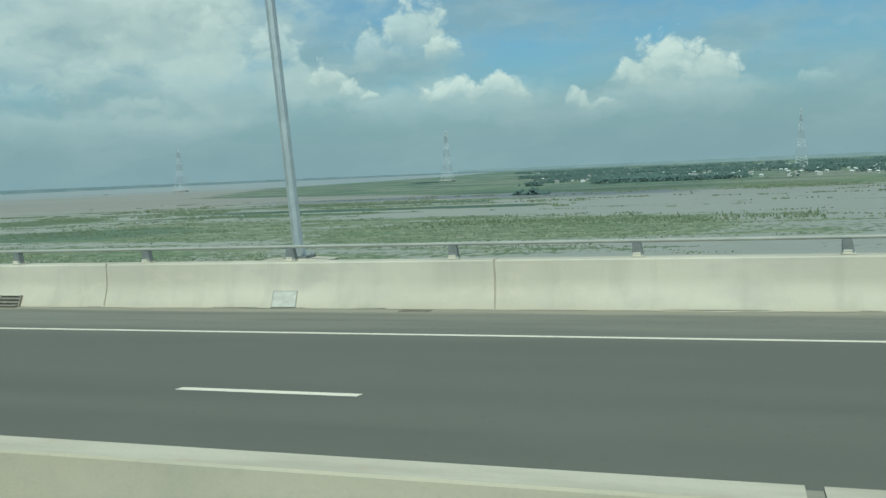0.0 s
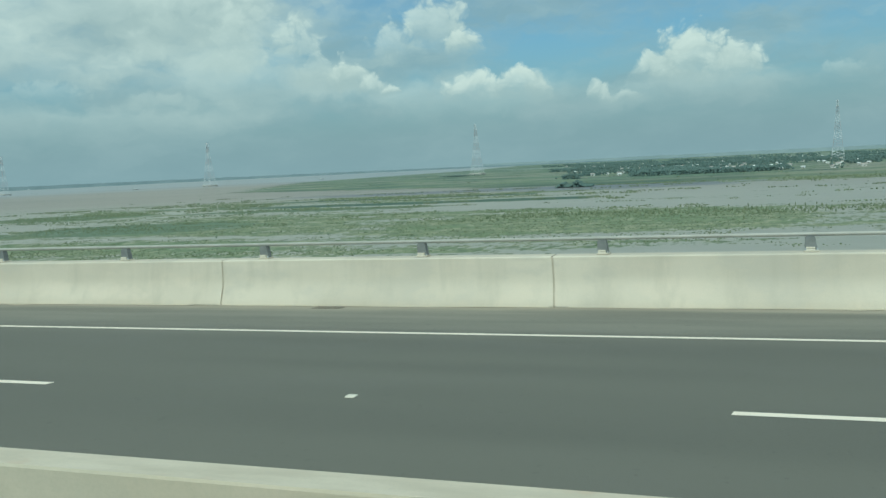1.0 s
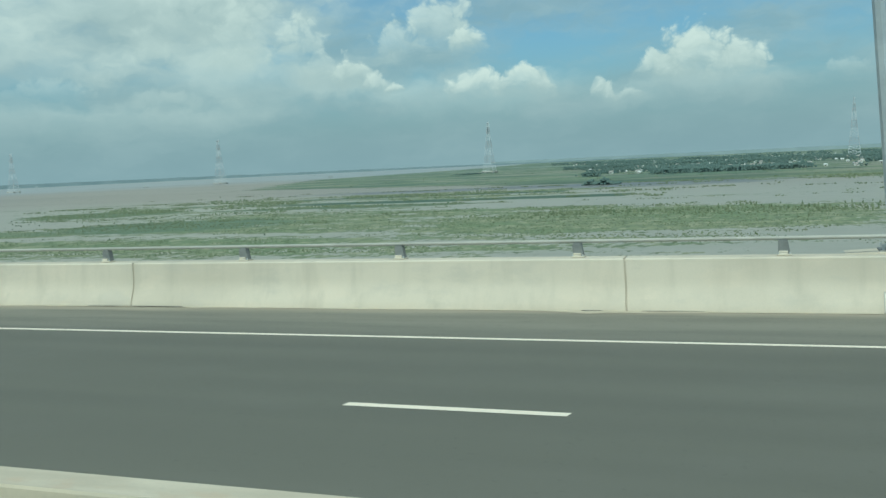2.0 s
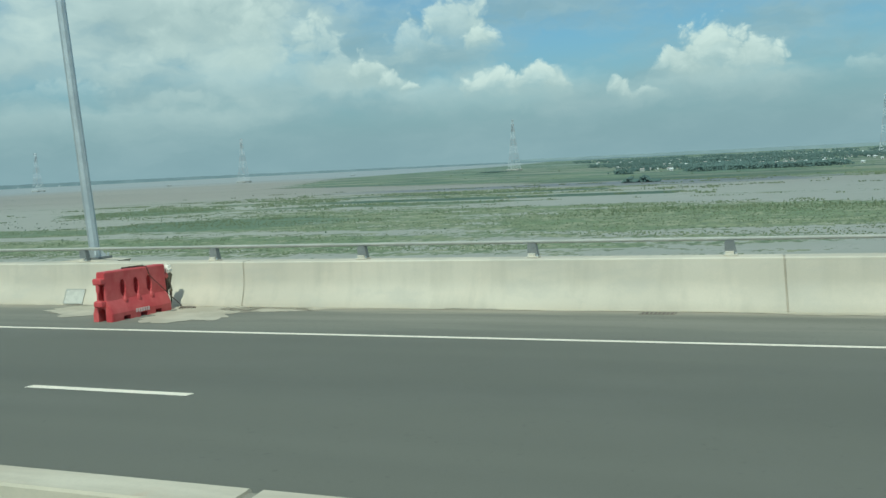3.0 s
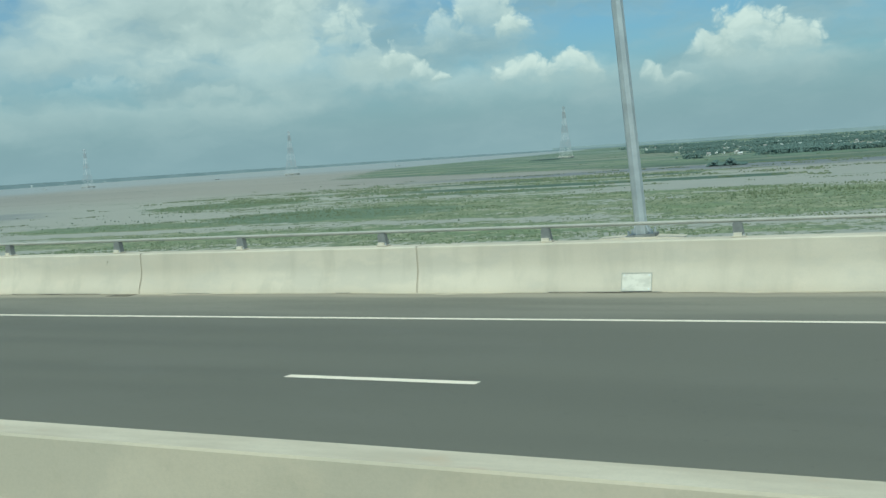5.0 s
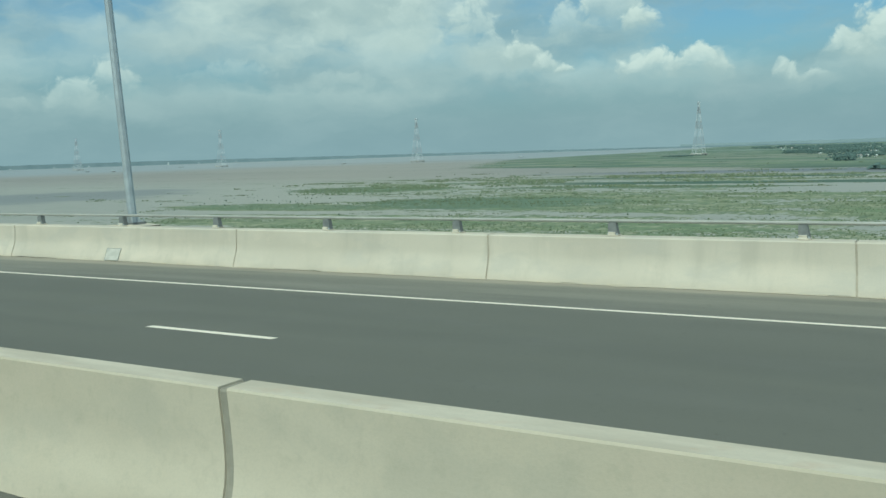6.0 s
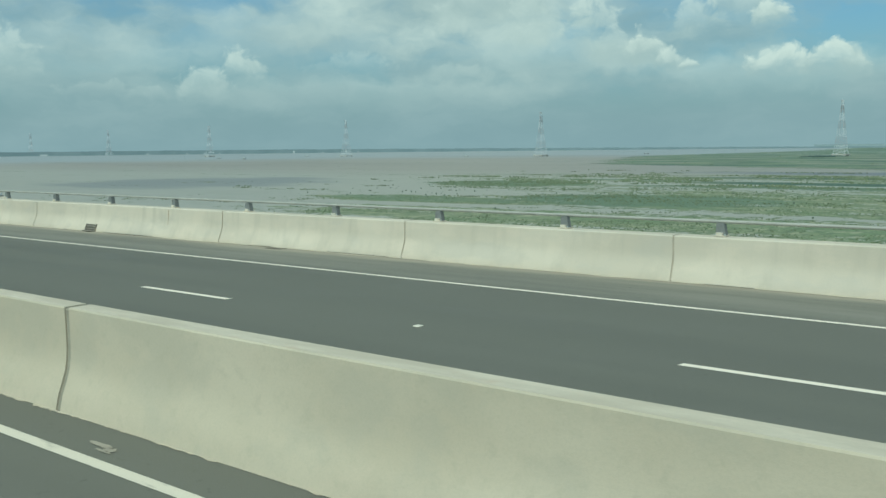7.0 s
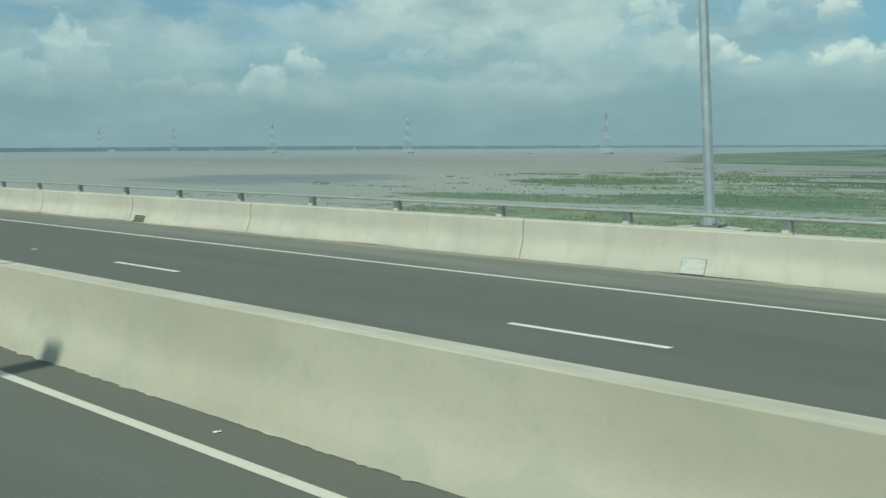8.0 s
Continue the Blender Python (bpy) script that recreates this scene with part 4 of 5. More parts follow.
def floodplain(n, p):
    x, y, z = n.split(p)
    total = -0.6
    for cx, cy, rx, ry, k, cap in FIELDS:
        d = n.math("ADD", n.math("POWER", n.math("MULTIPLY", n.math("SUBTRACT", x, cx), 1 / rx), 2.0),
                   n.math("POWER", n.math("MULTIPLY", n.math("SUBTRACT", y, cy), 1 / ry), 2.0))
        total = n.math("MAXIMUM", total, n.math("MINIMUM", cap, n.math("MULTIPLY", n.math("SUBTRACT", 1.0, n.math("SQRT", d)), k)))
    near, bend, slope, side, start, lean = SHORE_LINE
    bank = n.math("SUBTRACT", n.math("SUBTRACT", y, near), n.math("MULTIPLY", n.math("MAXIMUM", n.math("SUBTRACT", bend, x), 0.0), slope))
    flank = n.math("ADD", x, n.math("MINIMUM", FAR_EDGE, n.math("ADD", -side, n.math("MULTIPLY", n.math("SUBTRACT", y, start), lean))))
    total = n.math("MAXIMUM", total, n.math("MINIMUM", 1.1, n.math("MULTIPLY", n.math("MINIMUM", bank, flank), 1 / 60)))
    broad = n.noise(n.scaled(p, 0.0045, 0.026, 0.0), 1.0, 5.0, 0.6)
    mid = n.noise(n.scaled(p, 0.035, 0.07, 0.0, (5, 2, 0)), 1.0, 6.0, 0.7)
    fine = n.noise(n.scaled(p, 0.30, 0.14, 0.0), 1.0, 6.0, 0.7)
    s = n.math("ADD", total, n.math("MULTIPLY", n.math("SUBTRACT", broad, 0.5), 3.4))
    s = n.math("ADD", s, n.math("MULTIPLY", n.math("SUBTRACT", mid, 0.5), 3.6))
    s = n.math("ADD", s, n.math("MULTIPLY", n.math("SUBTRACT", fine, 0.5), 3.2))
    dyke = 0.0
    for cy, half, end, tail in BANKS:
        off = n.math("ABSOLUTE", n.math("ADD", n.math("SUBTRACT", y, cy), n.math("MULTIPLY", n.math("SUBTRACT", mid, 0.5), half * 1.3)))
        w = n.math("MULTIPLY", n.ramp(off, half * 1.15, half * 0.85), n.ramp(x, end + 1.5, end - 1.5))
        dyke = n.math("MAXIMUM", dyke, n.math("MULTIPLY", w, n.ramp(n.math("ADD", x, n.math("MULTIPLY", broad, 90.0)), tail + 45.0, tail + 145.0)))
    green = n.ramp(s, 0.02, 0.42)
    tone = n.ramp(mid, 0.3, 0.7)
    grass = n.mix(tone, (0.175, 0.212, 0.128), (0.272, 0.290, 0.178))
    lush = n.noise(n.scaled(p, 0.011, 0.02, 0.0, (8, 8, 0)), 1.0, 4.0, 0.6)
    grass = n.mix(n.ramp(lush, 0.42, 0.62, 0.0, 0.8), grass, (0.170, 0.226, 0.124))
    grass = n.mix(n.ramp(fine, 0.42, 0.64, 0.0, 0.8), grass, (0.105, 0.138, 0.092))
    grass = n.mix(n.ramp(n.noise(n.scaled(p, 0.10, 0.09, 0.0, (2, 9, 0)), 1.0, 5.0, 0.65), 0.5, 0.64, 0.0, 0.75), grass, (0.335, 0.335, 0.235))
    rank = n.math("ADD", n.math("POWER", n.math("MULTIPLY", n.math("ADD", x, 170.0), 1 / 210.0), 2.0), n.math("POWER", n.math("MULTIPLY", n.math("SUBTRACT", y, 1040.0), 1 / 170.0), 2.0))
    grass = n.mix(n.ramp(n.math("ADD", rank, n.math("MULTIPLY", mid, 1.2)), 1.5, 0.9, 0.0, 0.7), grass, (0.085, 0.120, 0.092))
    for cx, cy, rx, ry, dark in LUSH:
        d = n.math("ADD", n.math("POWER", n.math("MULTIPLY", n.math("SUBTRACT", x, cx), 1 / rx), 2.0), n.math("POWER", n.math("MULTIPLY", n.math("SUBTRACT", y, cy), 1 / ry), 2.0))
        grass = n.mix(n.ramp(n.math("ADD", d, n.math("MULTIPLY", n.math("SUBTRACT", mid, 0.5), 3.0)), 1.3, 0.7, 0.0, dark), grass, (0.128, 0.178, 0.124))
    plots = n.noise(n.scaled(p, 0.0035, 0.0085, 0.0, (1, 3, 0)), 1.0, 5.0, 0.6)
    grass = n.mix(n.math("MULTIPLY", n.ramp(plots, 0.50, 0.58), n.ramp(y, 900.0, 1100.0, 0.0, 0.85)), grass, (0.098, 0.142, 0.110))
    # grass turned bluer with distance: a modest haze put into its colour
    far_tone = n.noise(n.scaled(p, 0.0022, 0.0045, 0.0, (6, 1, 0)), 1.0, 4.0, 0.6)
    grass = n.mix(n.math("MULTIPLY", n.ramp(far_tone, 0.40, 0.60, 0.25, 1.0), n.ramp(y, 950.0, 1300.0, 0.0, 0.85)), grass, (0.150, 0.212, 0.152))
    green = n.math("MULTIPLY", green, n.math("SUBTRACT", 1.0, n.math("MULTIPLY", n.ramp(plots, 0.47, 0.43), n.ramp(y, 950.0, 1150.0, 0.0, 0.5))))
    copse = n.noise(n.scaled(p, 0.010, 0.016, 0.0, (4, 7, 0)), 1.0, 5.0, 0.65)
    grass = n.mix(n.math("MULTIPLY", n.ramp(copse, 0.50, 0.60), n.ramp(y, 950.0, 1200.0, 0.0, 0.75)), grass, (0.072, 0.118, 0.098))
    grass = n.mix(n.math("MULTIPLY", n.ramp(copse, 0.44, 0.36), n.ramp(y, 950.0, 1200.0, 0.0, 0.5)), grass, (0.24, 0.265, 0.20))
    grass = n.mix(dyke, grass, n.mix(tone, (0.072, 0.118, 0.090), (0.105, 0.152, 0.112)))
    green = n.math("MAXIMUM", green, dyke)
    drift = n.noise(n.scaled(p, 0.0012, 0.006, 0.0, (9, 4, 0)), 1.0, 4.0, 0.55, 0.6)
    water = n.mix(n.ramp(drift, 0.35, 0.65), (0.272, 0.242, 0.200), (0.312, 0.278, 0.230))
    water = n.mix(n.ramp(drift, 0.62, 0.72, 0.0, 0.55), water, (0.19, 0.185, 0.175))
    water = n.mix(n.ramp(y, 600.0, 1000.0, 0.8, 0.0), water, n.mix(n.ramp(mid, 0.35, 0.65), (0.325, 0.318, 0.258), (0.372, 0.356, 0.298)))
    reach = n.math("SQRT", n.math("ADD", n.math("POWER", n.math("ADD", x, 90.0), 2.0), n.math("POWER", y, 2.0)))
    # distant water paled towards blue: haze and sky put into its colour
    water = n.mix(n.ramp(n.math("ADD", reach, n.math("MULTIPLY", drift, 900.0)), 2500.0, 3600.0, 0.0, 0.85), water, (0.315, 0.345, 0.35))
    for cx, cy, rx, ry, dark in DARK_WATER:
        d = n.math("ADD", n.math("POWER", n.math("MULTIPLY", n.math("SUBTRACT", x, cx), 1 / rx), 2.0), n.math("POWER", n.math("MULTIPLY", n.math("SUBTRACT", y, cy), 1 / ry), 2.0))
        water = n.mix(n.ramp(n.math("ADD", d, n.math("MULTIPLY", n.math("SUBTRACT", broad, 0.5), 3.0)), 1.25, 0.5, 0.0, dark), water, (0.155, 0.16, 0.165))
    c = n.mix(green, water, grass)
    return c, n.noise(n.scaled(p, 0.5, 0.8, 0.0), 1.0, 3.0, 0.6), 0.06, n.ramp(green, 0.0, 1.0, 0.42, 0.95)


RIVER_MAT = material("river_and_floodplain", floodplain, 0.5, spec=0.2)
# leaves lightened and blued for distance: haze painted into the foliage
LEAF_FAR = material("hazed_foliage", per_island((0.102, 0.156, 0.146), (0.142, 0.198, 0.176)), 0.95, spec=0.1)
BUSH = material("water_bush_leaves", per_island((0.12, 0.155, 0.118), (0.165, 0.20, 0.15)), 0.95, spec=0.1)
REED = material("reed_tufts", per_island((0.118, 0.158, 0.092), (0.238, 0.268, 0.172)), 0.95, spec=0.1)
# tree lines paled towards blue: distance haze put into their colour
SHORE = material("hazed_shore_trees", mottled((0.15, 0.20, 0.215), (0.18, 0.23, 0.245), 0.01), 1.0, spec=0.0)
SHORE_HAZED = material("hazed_plain_trees", mottled((0.20, 0.255, 0.265), (0.23, 0.285, 0.295), 0.01), 1.0, spec=0.0)
WALL_TIN = material("house_wall", mottled((0.62, 0.63, 0.60), (0.78, 0.78, 0.73), 0.05), 0.8)
ROOF_TIN = material("tin_roof", mottled((0.72, 0.74, 0.73), (0.82, 0.83, 0.81), 0.05), 0.55)
# white houses' tones greyed for the far bank: distance haze put into colour
WALL_HAZED = material("hazed_house_wall", mottled((0.42, 0.45, 0.45), (0.50, 0.53, 0.52), 0.05), 0.8)
ROOF_HAZED = material("hazed_tin_roof", mottled((0.46, 0.49, 0.49), (0.54, 0.57, 0.57), 0.05), 0.6)
# rust greyed for distance, haze painted into the roof
ROOF_RUST = material("hazed_rusty_roof", mottled((0.36, 0.33, 0.31), (0.44, 0.40, 0.37), 0.05), 0.7)
HULL = material("boat_hull", mottled((0.05, 0.045, 0.04), (0.09, 0.08, 0.07), 0.5), 0.7)
CENTRE = Vector((-90.0, 0.0))


def river():
    bm = bmesh.new()
    rings = [0, 150, 350, 700, 1200, 2000, 3200, 3900, 4850]
    loops = []
    for r in rings[1:]:
        # outer ring lifted 8 m so the horizon fits the camera's view
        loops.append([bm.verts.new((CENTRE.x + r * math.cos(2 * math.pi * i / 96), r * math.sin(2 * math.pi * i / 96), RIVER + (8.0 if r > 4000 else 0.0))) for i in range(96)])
    mid = bm.verts.new((CENTRE.x, 0, RIVER))
    for i in range(96):
        j = (i + 1) % 96
        bm.faces.new((mid, loops[0][i], loops[0][j]))
        for a, b in zip(loops, loops[1:]):
            bm.faces.new((a[i], b[i], b[j], a[j]))
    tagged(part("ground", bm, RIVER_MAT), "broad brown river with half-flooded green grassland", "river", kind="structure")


def far_shore():
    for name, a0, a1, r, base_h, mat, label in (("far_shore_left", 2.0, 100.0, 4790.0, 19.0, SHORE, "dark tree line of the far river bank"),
                                                ("far_shore_right", -75.0, 16.0, 4800.0, 17.0, SHORE_HAZED, "hazy tree line of the far plain"),
                                                ("far_shore_behind", 100.0, 285.0, 4790.0, 14.0, SHORE_HAZED, "hazy tree line behind the bridge")):
        bm = bmesh.new()
        steps = int((a1 - a0) * 8)
        prev = None
        for i in range(steps + 1):
            a = radians(90 + a0 + (a1 - a0) * i / steps)
            h = 8.0 + base_h * (min(1.0, 0.1 + 0.9 * (a1 - a0) * i / steps / 46.0) if mat is SHORE else 1.0) + 2.0 * noise.noise((i * 0.11, r * 0.01, 0)) + 1.3 * noise.noise((i * 0.6, 3.0, 1.0))
            c = Vector((CENTRE.x + r * math.cos(a), r * math.sin(a), 0))
            d = Vector((math.cos(a), math.sin(a), 0)) * 30
            cur = [bm.verts.new((c.x - d.x, c.y - d.y, RIVER - 0.5)), bm.verts.new((c.x - 0.4 * d.x, c.y - 0.4 * d.y, RIVER + h)), bm.verts.new((c.x + d.x, c.y + d.y, RIVER + h * 0.9)), bm.verts.new((c.x + d.x, c.y + d.y, RIVER - 0.5))]
            if prev:
                for k in range(3):
                    bm.faces.new((prev[k], cur[k], cur[k + 1], prev[k + 1]))
            prev = cur
        bmesh.ops.recalc_face_normals(bm, faces=bm.faces)
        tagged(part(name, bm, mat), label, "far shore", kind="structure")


def scatter(name, mat, spots, label, category):
    """Small leafy clumps: each is a squat, uneven six-sided tuft."""
    verts, faces = [], []
    rng = random.Random(7)
    for x, y, r, h, *rise in spots:
        b = len(verts)
        foot = RIVER - 0.05 + (rise[0] if rise else 0.0)
        n = 6
        for ring, (k, z) in enumerate(((0.75, 0.0), (1.0, 0.45), (0.55, 0.85))):
            for i in range(n):
                a = 2 * math.pi * (i + 0.5 * ring) / n
                q = r * k * rng.uniform(0.65, 1.2)
                verts.append((x + q * math.cos(a), y + q * math.sin(a), foot + h * z * rng.uniform(0.85, 1.15)))
        verts.append((x + r * rng.uniform(-0.3, 0.3), y, foot + h))
        for ring in range(2):
            for i in range(n):
                j = (i + 1) % n
                a, c = b + ring * n, b + (ring + 1) * n
                faces.append((a + i, a + j, c + i))
                faces.append((a + j, c + j, c + i))
        for i in range(n):
            faces.append((b + 2 * n + i, b + 2 * n + (i + 1) % n, b + 3 * n))
    mesh = bpy.data.meshes.new(name)
    mesh.from_pydata(verts, [], faces)
    mesh.materials.append(mat)
    mesh.shade_smooth()
    return tagged(new(name, mesh), label, category, kind="stuff")


def wooded(x, y):
    """How thick the trees of the riverside village stand at a place."""
    edge = (x + 235 + (y - 1290) * 0.26) / 420
    return 1.2 * noise.noise((x * 0.0035, y * 0.003, 2.0)) + 0.8 * noise.noise((x * 0.012, y * 0.007, 6.0)) + min(0.30, edge)


def vegetation():
    rng = random.Random(3)
    spots = []
    while len(spots) < 21000:
        y = 265 + 685 * rng.random() ** 1.3
        x = rng.uniform(-720, 120)
        s = field_weight(x, y) + 2.0 * noise.noise((x * 0.012, y * 0.03, 1.0)) + 1.6 * noise.noise((x * 0.05, y * 0.08, 4.0))
        if s > 0.55 and rng.random() < 0.75:
            r = rng.uniform(0.16, 0.42) * (1 if y < 420 else 1.5 if y < 600 else 2.2)
            spots.append((x, y, r, r * rng.uniform(0.7, 1.5)))
    while len(spots) < 21300:
        y = rng.uniform(900, 2300)
        x = rng.uniform(-1080, 900)
        if field_weight(x, y) + 1.6 * noise.noise((x * 0.004, y * 0.02, 3.0)) > 0.5:
            r = rng.uniform(1.2, 3.2)
            spots.append((x, y, r, rng.uniform(0.4, 1.0)))
    for i in range(420):
        x, y = rng.uniform(-150, 45), 452 + rng.gauss(0, 16)
        if noise.noise((x * 0.05, y * 0.05, 21.0)) > -0.15:
            r = rng.uniform(0.25, 0.6)
            spots.append((x, y, r, rng.uniform(0.8, 2.3)))
    scatter("reed_clumps", REED, spots, "green reed and grass clumps on the flooded plain", "reeds")
    spots = []
    while len(spots) < 90:
        y = rng.uniform(340, 760)
        x = rng.uniform(-640, -60)
        s = field_weight(x, y) + 1.2 * noise.noise((x * 0.008, y * 0.02, 8.0))
        if -0.25 < s < 0.5:
            r = rng.uniform(0.25, 0.6)
            spots.append((x, y, r, r * rng.uniform(1.1, 2.0)))
    for i in range(170):
        x, y = rng.uniform(-590, -390), rng.uniform(400, 540)
        if noise.noise((x * 0.02, y * 0.05, 11.0)) > -0.1:
            r = rng.uniform(0.25, 0.6)
            spots.append((x, y, r, r * rng.uniform(1.1, 2.2)))
    scatter("water_bushes", BUSH, spots, "dark bushes standing in the shallow water", "bushes")
    spots = []
    while len(spots) < 26000:
        y = 1270 + 2500 * rng.random() ** 1.5
        x = rng.uniform(-290 - 0.27 * (y - 1290), 0.42 * y + 60)
        if wooded(x, y) > 0.44:
            k = 0.75 + y / 4200
            for j in range(4):
                r = rng.uniform(0.9, 2.1) * k
                spots.append((x + rng.gauss(0, 3.4) * k, y + rng.gauss(0, 3.4) * k, r, r * rng.uniform(0.9, 1.6), rng.choice((0.0, 1.2, 2.4, 3.6, 4.6)) * k))
    for i in range(420):
        u, q = rng.uniform(-1, 1), rng.uniform(-1, 1)
        top = 7.5 * math.sqrt(max(0.0, 1 - u * u * 0.9)) * (0.75 + 0.35 * math.sin(u * 7))
        r = rng.uniform(0.8, 1.9)
        spots.append((-194 + u * 18, 902 + q * 9, r, r * rng.uniform(0.9, 1.4), rng.uniform(0, max(0.2, top - 2))))
    for i in range(320):
        r = rng.uniform(0.8, 1.8)
        spots.append((-690 + rng.gauss(0, 17), 2010 + rng.gauss(0, 9), r, r * 1.1, rng.uniform(0, 2.6)))
    scatter("village_woods", LEAF_FAR, spots, "dark green trees round the riverside village", "woods")


def house(w_, d_, h_, roof_mat, wall_mat, name="village_house", label="small pale tin-roofed house among village trees", group="houses of the far village"):
    ob = thing(name, Matrix(), label, "house", group)
    bm = bmesh.new()
    box(bm, -w_ / 2, w_ / 2, -d_ / 2, d_ / 2, -0.3, h_)
    part("wall", bm, wall_mat, ob)
    bm = bmesh.new()
    e = 0.6
    prof = [(-d_ / 2 - e, h_ - 0.1), (0, h_ + d_ * 0.32), (d_ / 2 + e, h_ - 0.1), (d_ / 2 + e, h_ + 0.15), (0, h_ + d_ * 0.32 + 0.25), (-d_ / 2 - e, h_ + 0.15)]
    extrude_x(bm, prof, -w_ / 2 - e, w_ / 2 + e)
    part("roof", bm, roof_mat, ob)
    for x in (-w_ * 0.28, w_ * 0.28):
        bm = bmesh.new()
        box(bm, x - 0.5, x + 0.5, -d_ / 2 - 0.04, -d_ / 2 + 0.05, 0.9, 2.0)
        part("window", bm, HOLLOW_SHADE, ob)
    bm = bmesh.new()
    box(bm, -0.5, 0.5, -d_ / 2 - 0.04, -d_ / 2 + 0.05, 0.0, 2.0)
    part("door", bm, HOLLOW_SHADE, ob)
    return ob


def village():
    rng = random.Random(11)
    kinds = [house(4.6, 3.3, 2.3, ROOF_TIN, WALL_TIN), house(3.8, 3.0, 2.2, ROOF_TIN, WALL_TIN), house(6.0, 3.8, 3.0, ROOF_RUST, WALL_TIN)]
    made = 0
    spots = []
    while made < 290:
        y = 1300 + 2300 * rng.random() ** 1.3
        x = rng.uniform(-270 - 0.25 * (y - 1300), 0.36 * y)
        if not -0.1 < wooded(x, y) < 0.5 or x < -250 - (y - 1300) * 0.24 or any(abs(x - u) < 22 and abs(y - v) < 22 for u, v in spots):
            continue
        spots.append((x, y))
        m = pose(x, y, RIVER, 0, 0, rng.uniform(-35, 35))
        if made < 3:
            kinds[made].matrix_world = m
        else:
            copy_thing(kinds[rng.choice((0, 0, 1, 1, 2))], m)
        made += 1


def far_bank_houses():
    """White houses standing in front of the far bank's tree line, by bearing from the bridge."""
    for bearing, w_, d_, h_ in ((61.4, 30, 10, 5.0), (55.7, 8, 6, 4.0), (53.4, 7, 6, 4.5), (52.4, 6, 6, 4.0), (51.5, 7, 6, 4.0), (47.0, 7, 7, 10.0), (45.2, 7, 6, 4.5), (43.0, 7, 6, 4.5)):
        ob = house(w_, d_, h_, ROOF_HAZED, WALL_HAZED, "far_house", "tall white house on the far river bank" if h_ > 10 else "long white shed on the far river bank" if w_ > 20 else "white house before the far bank's trees", "houses of the far bank")
        a = radians(90 + bearing)
        ob.matrix_world = pose(-140 + 4640 * math.cos(a), 4640 * math.sin(a), RIVER + 5.9, 0, 0, bearing)


def tower():
    """A red and white lattice pylon of the river crossing on its caisson, z = 0 at the water."""
    t = thing("transmission_tower", Matrix(), "tall red and white lattice transmission tower standing on a concrete caisson", "pylon", "towers of the river crossing")
    base, H, w0, w1 = 5.0, 121.5, 12.5, 1.6

    def half(z):
        k = (z - base) / H
        return w0 * (1 - k) ** 1.25 + w1 * k
    bands = 7
    levels = [base + H * (1 - (1 - i / 21) ** 1.12) for i in range(22)]
    for c in range(bands):
        bm = bmesh.new()
        for i in range(c * 3, c * 3 + 3):
            z0, z1 = levels[i], levels[i + 1]
            a, b = half(z0), half(z1)
            ca = [(-a, -a, z0), (a, -a, z0), (a, a, z0), (-a, a, z0)]
            cb = [(-b, -b, z1), (b, -b, z1), (b, b, z1), (-b, b, z1)]
            for k in range(4):
                j = (k + 1) % 4
                strut(bm, ca[k], cb[k], 0.33, 5)
                strut(bm, ca[k], cb[j], 0.12, 4)
                strut(bm, ca[j], cb[k], 0.12, 4)
                strut(bm, cb[k], cb[j], 0.12, 4)
        part("lattice_band", bm, TOWER_WHITE if c % 2 == 0 else TOWER_RED_HAZED, t, "white painted lattice" if c % 2 == 0 else "red painted lattice")
    for z, reach in ((base + H * 0.80, 10.0), (base + H * 0.885, 9.0), (base + H * 0.965, 8.0)):
        for s in (-1, 1):
            bm = bmesh.new()
            tip = (0, s * reach, z + 0.6)
            for y in (-1.2, 1.2):
                strut(bm, (y, s * 1.5, z), tip, 0.22, 4)
                strut(bm, (y, s * 1.5, z + 3.2), tip, 0.17, 4)
            part("cross_arm", bm, TOWER_RED_HAZED, t)
    for sx in (-1, 1):
        for sy in (-1, 1):
            bm = bmesh.new()
            strut(bm, (sx * 12.5, sy * 12.5, -1), (sx * 12.5, sy * 12.5, 5.2), 2.6, 12)
            part("caisson", bm, CAISSON, t)
    bm = bmesh.new()
    box(bm, -16, 16, -16, 16, 2.0, 4.6, 0.4)
    part("platform", bm, CAISSON, t)
    return t


def towers():
    first = None
    for k in range(-2, 6):
        m = pose(-690 - 827.6 * k, 2170.4 + 63.5 * k, RIVER, 0, 0, -4.4)
        if first is None:
            first = tower()
            first.matrix_world = m
        else:
            copy_thing(first, m)


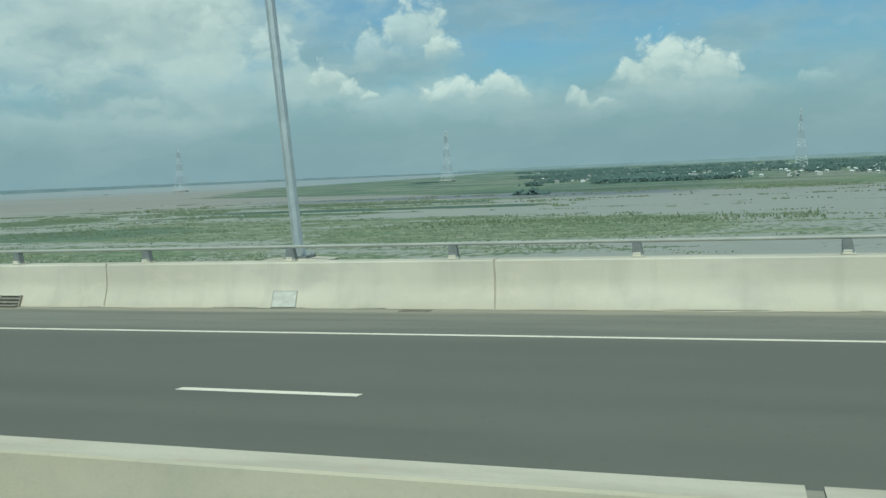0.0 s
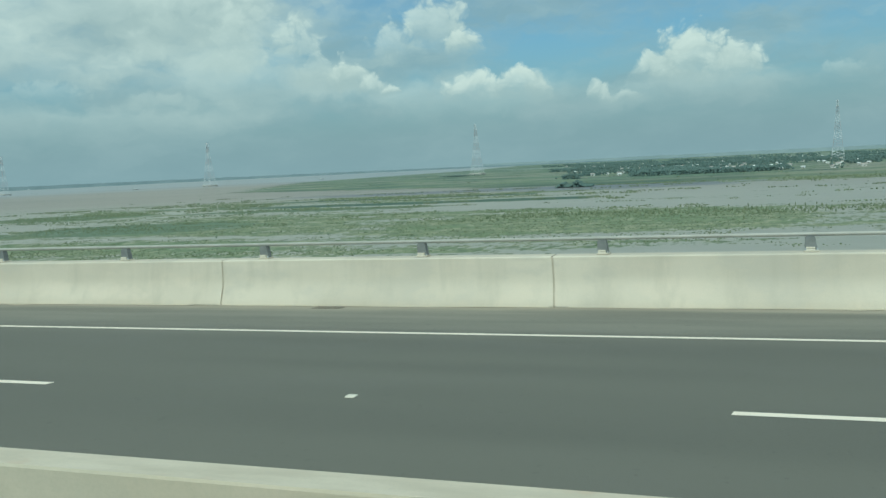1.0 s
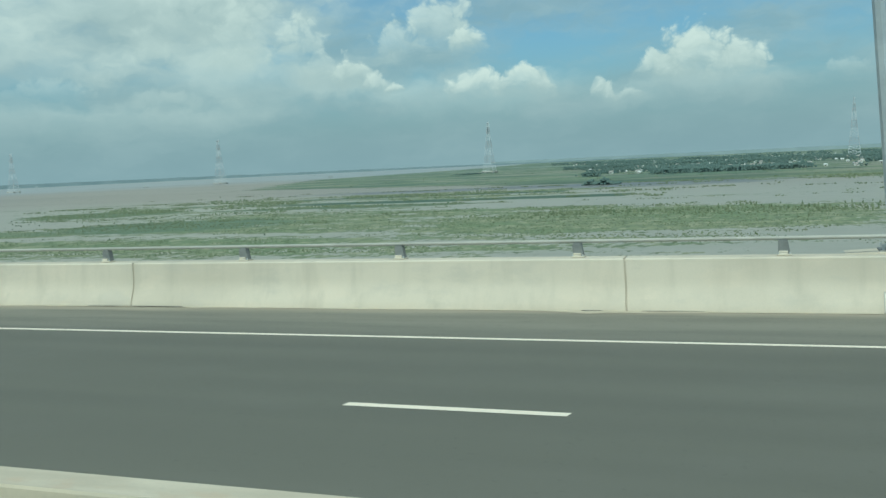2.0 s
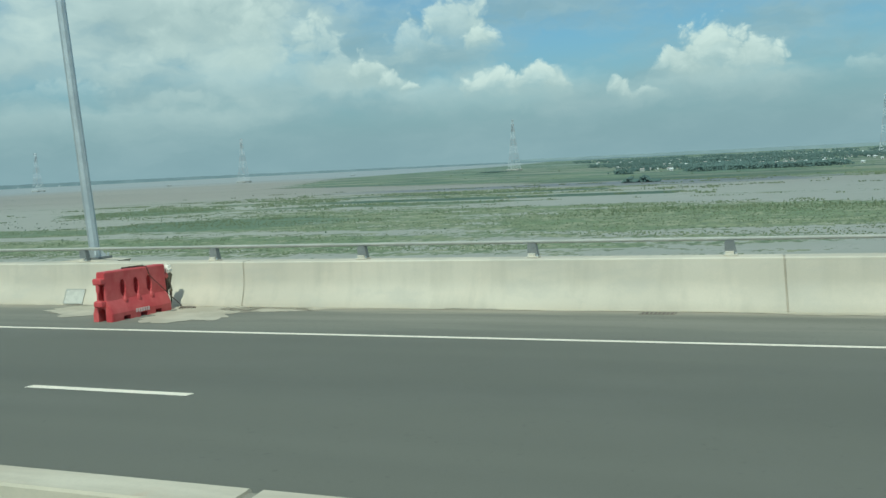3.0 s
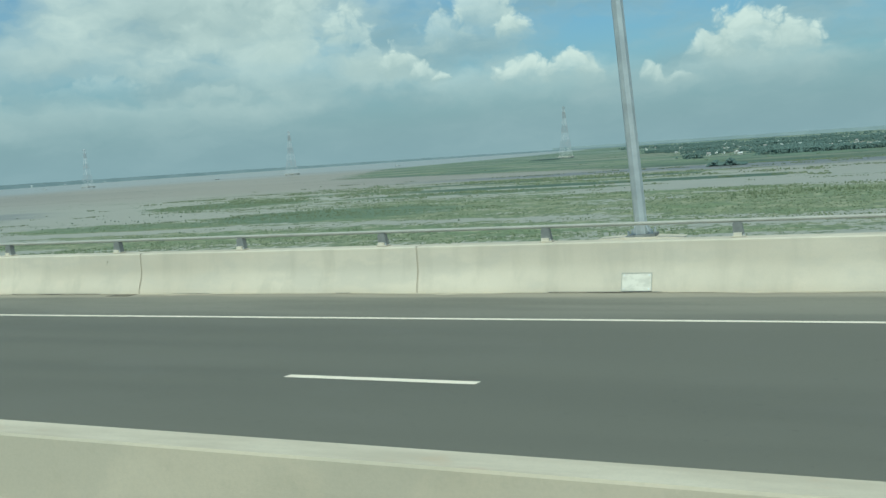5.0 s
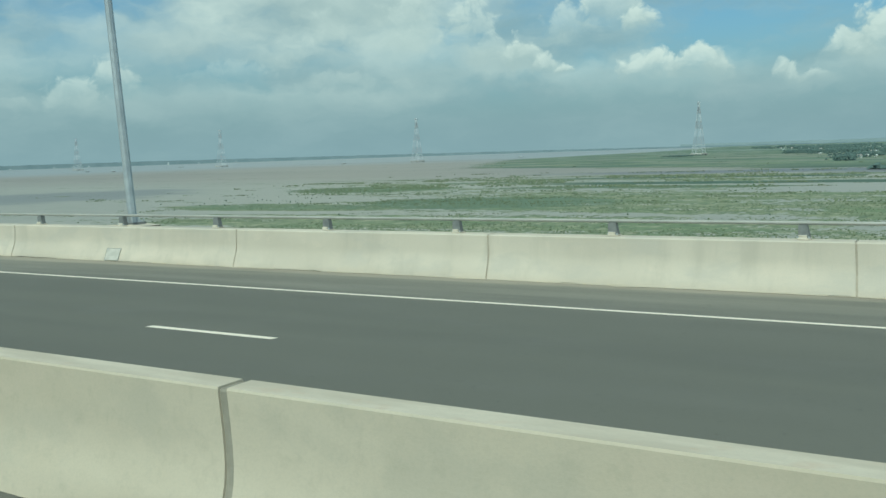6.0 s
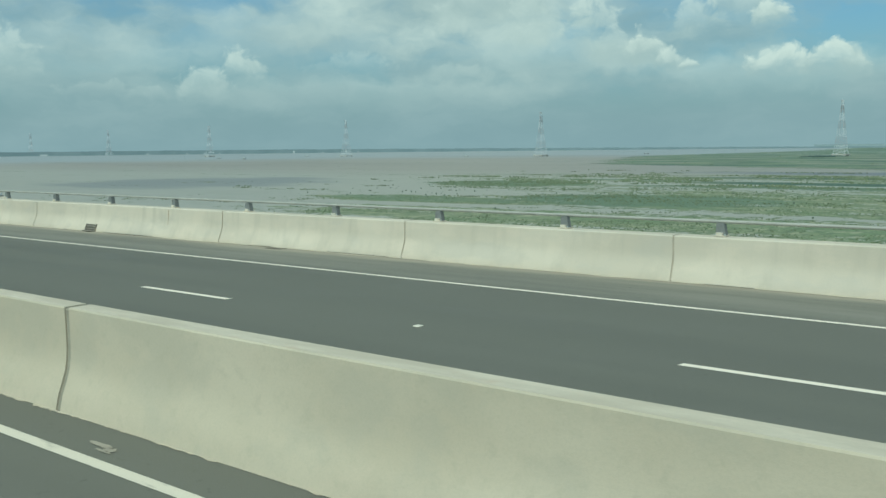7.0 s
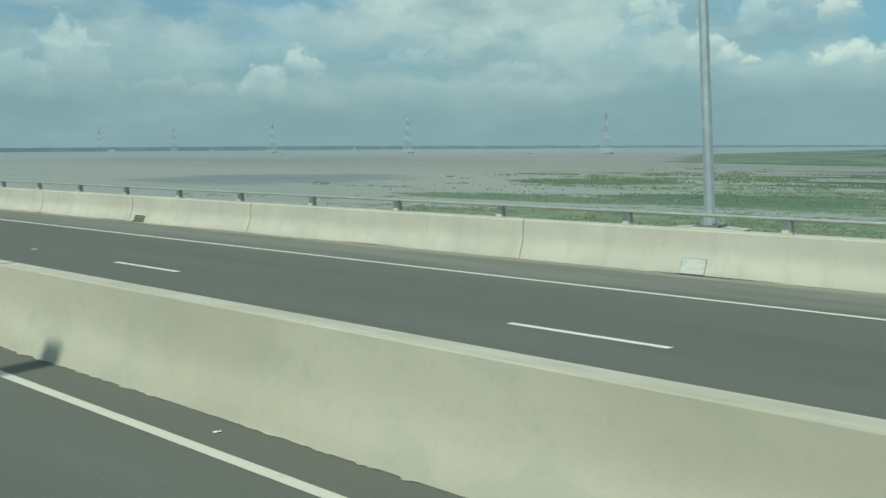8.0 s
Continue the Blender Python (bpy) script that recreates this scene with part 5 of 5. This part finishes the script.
def boat():
    b = thing("river_boat", Matrix(), "dark wooden river boat with a low pale cabin", "boat", "boats on the river")
    bm = bmesh.new()
    rings = []
    for x, wdt, z in ((-9, 0.4, 2.0), (-6, 1.8, 1.2), (0, 2.3, 1.0), (6, 1.8, 1.3), (9, 0.3, 2.3)):
        rings.append([bm.verts.new(v) for v in ((x, -wdt, z), (x, -wdt * 0.5, -0.4), (x, wdt * 0.5, -0.4), (x, wdt, z))])
    for r0, r1 in zip(rings, rings[1:]):
        for i in range(3):
            bm.faces.new((r0[i], r0[i + 1], r1[i + 1], r1[i]))
        bm.faces.new((r0[3], r0[0], r1[0], r1[3]))
    bm.faces.new(rings[0])
    bm.faces.new(rings[-1][::-1])
    bmesh.ops.recalc_face_normals(bm, faces=bm.faces)
    part("hull", bm, HULL, b)
    bm = bmesh.new()
    box(bm, -4, 3.5, -1.5, 1.5, 0.9, 3.2, 0.3)
    part("cabin", bm, WALL_TIN, b)
    return b


def boats():
    first = boat()
    spots = [(-2600, 1950, 5), (-2330, 1830, -8), (-1830, 2300, 3), (-1500, 2900, 0), (-2750, 2500, 10)]
    for i, (x, y, a) in enumerate(spots):
        m = pose(x, y, RIVER, 0, 0, a)
        if i == 0:
            first.matrix_world = m
        else:
            copy_thing(first, m)


def piers():
    for k in range(-1, 3):
        x = -130.72 - 150.0 * k
        if not X_END - 10 < x < X_START + 10:
            continue
        p = thing("bridge_pier", pose(x, MID, RIVER), "pale concrete bridge pier rising from the river", "pier", "piers of the bridge")
        bm = bmesh.new()
        box(bm, -2.2, 2.2, -6.5, 6.5, -1.0, -RIVER - 1.1 - 3.0, 0.5)
        part("shaft", bm, CONCRETE, p)
        bm = bmesh.new()
        box(bm, -2.8, 2.8, -9.5, 9.5, -RIVER - 1.1 - 3.0, -RIVER - 1.095, 0.25)
        part("cap", bm, CONCRETE, p)


deck()
road_lines()
river()
far_shore()
rails()
lamp_foot()
lamps()
cover_plates()
scuppers()
gully_grates()
wall_stains()
pier_sign()
barriers_and_ropes()
rag()
silt()
vegetation()
towers()
village()
far_bank_houses()
boats()
piers()
median()
parapets()
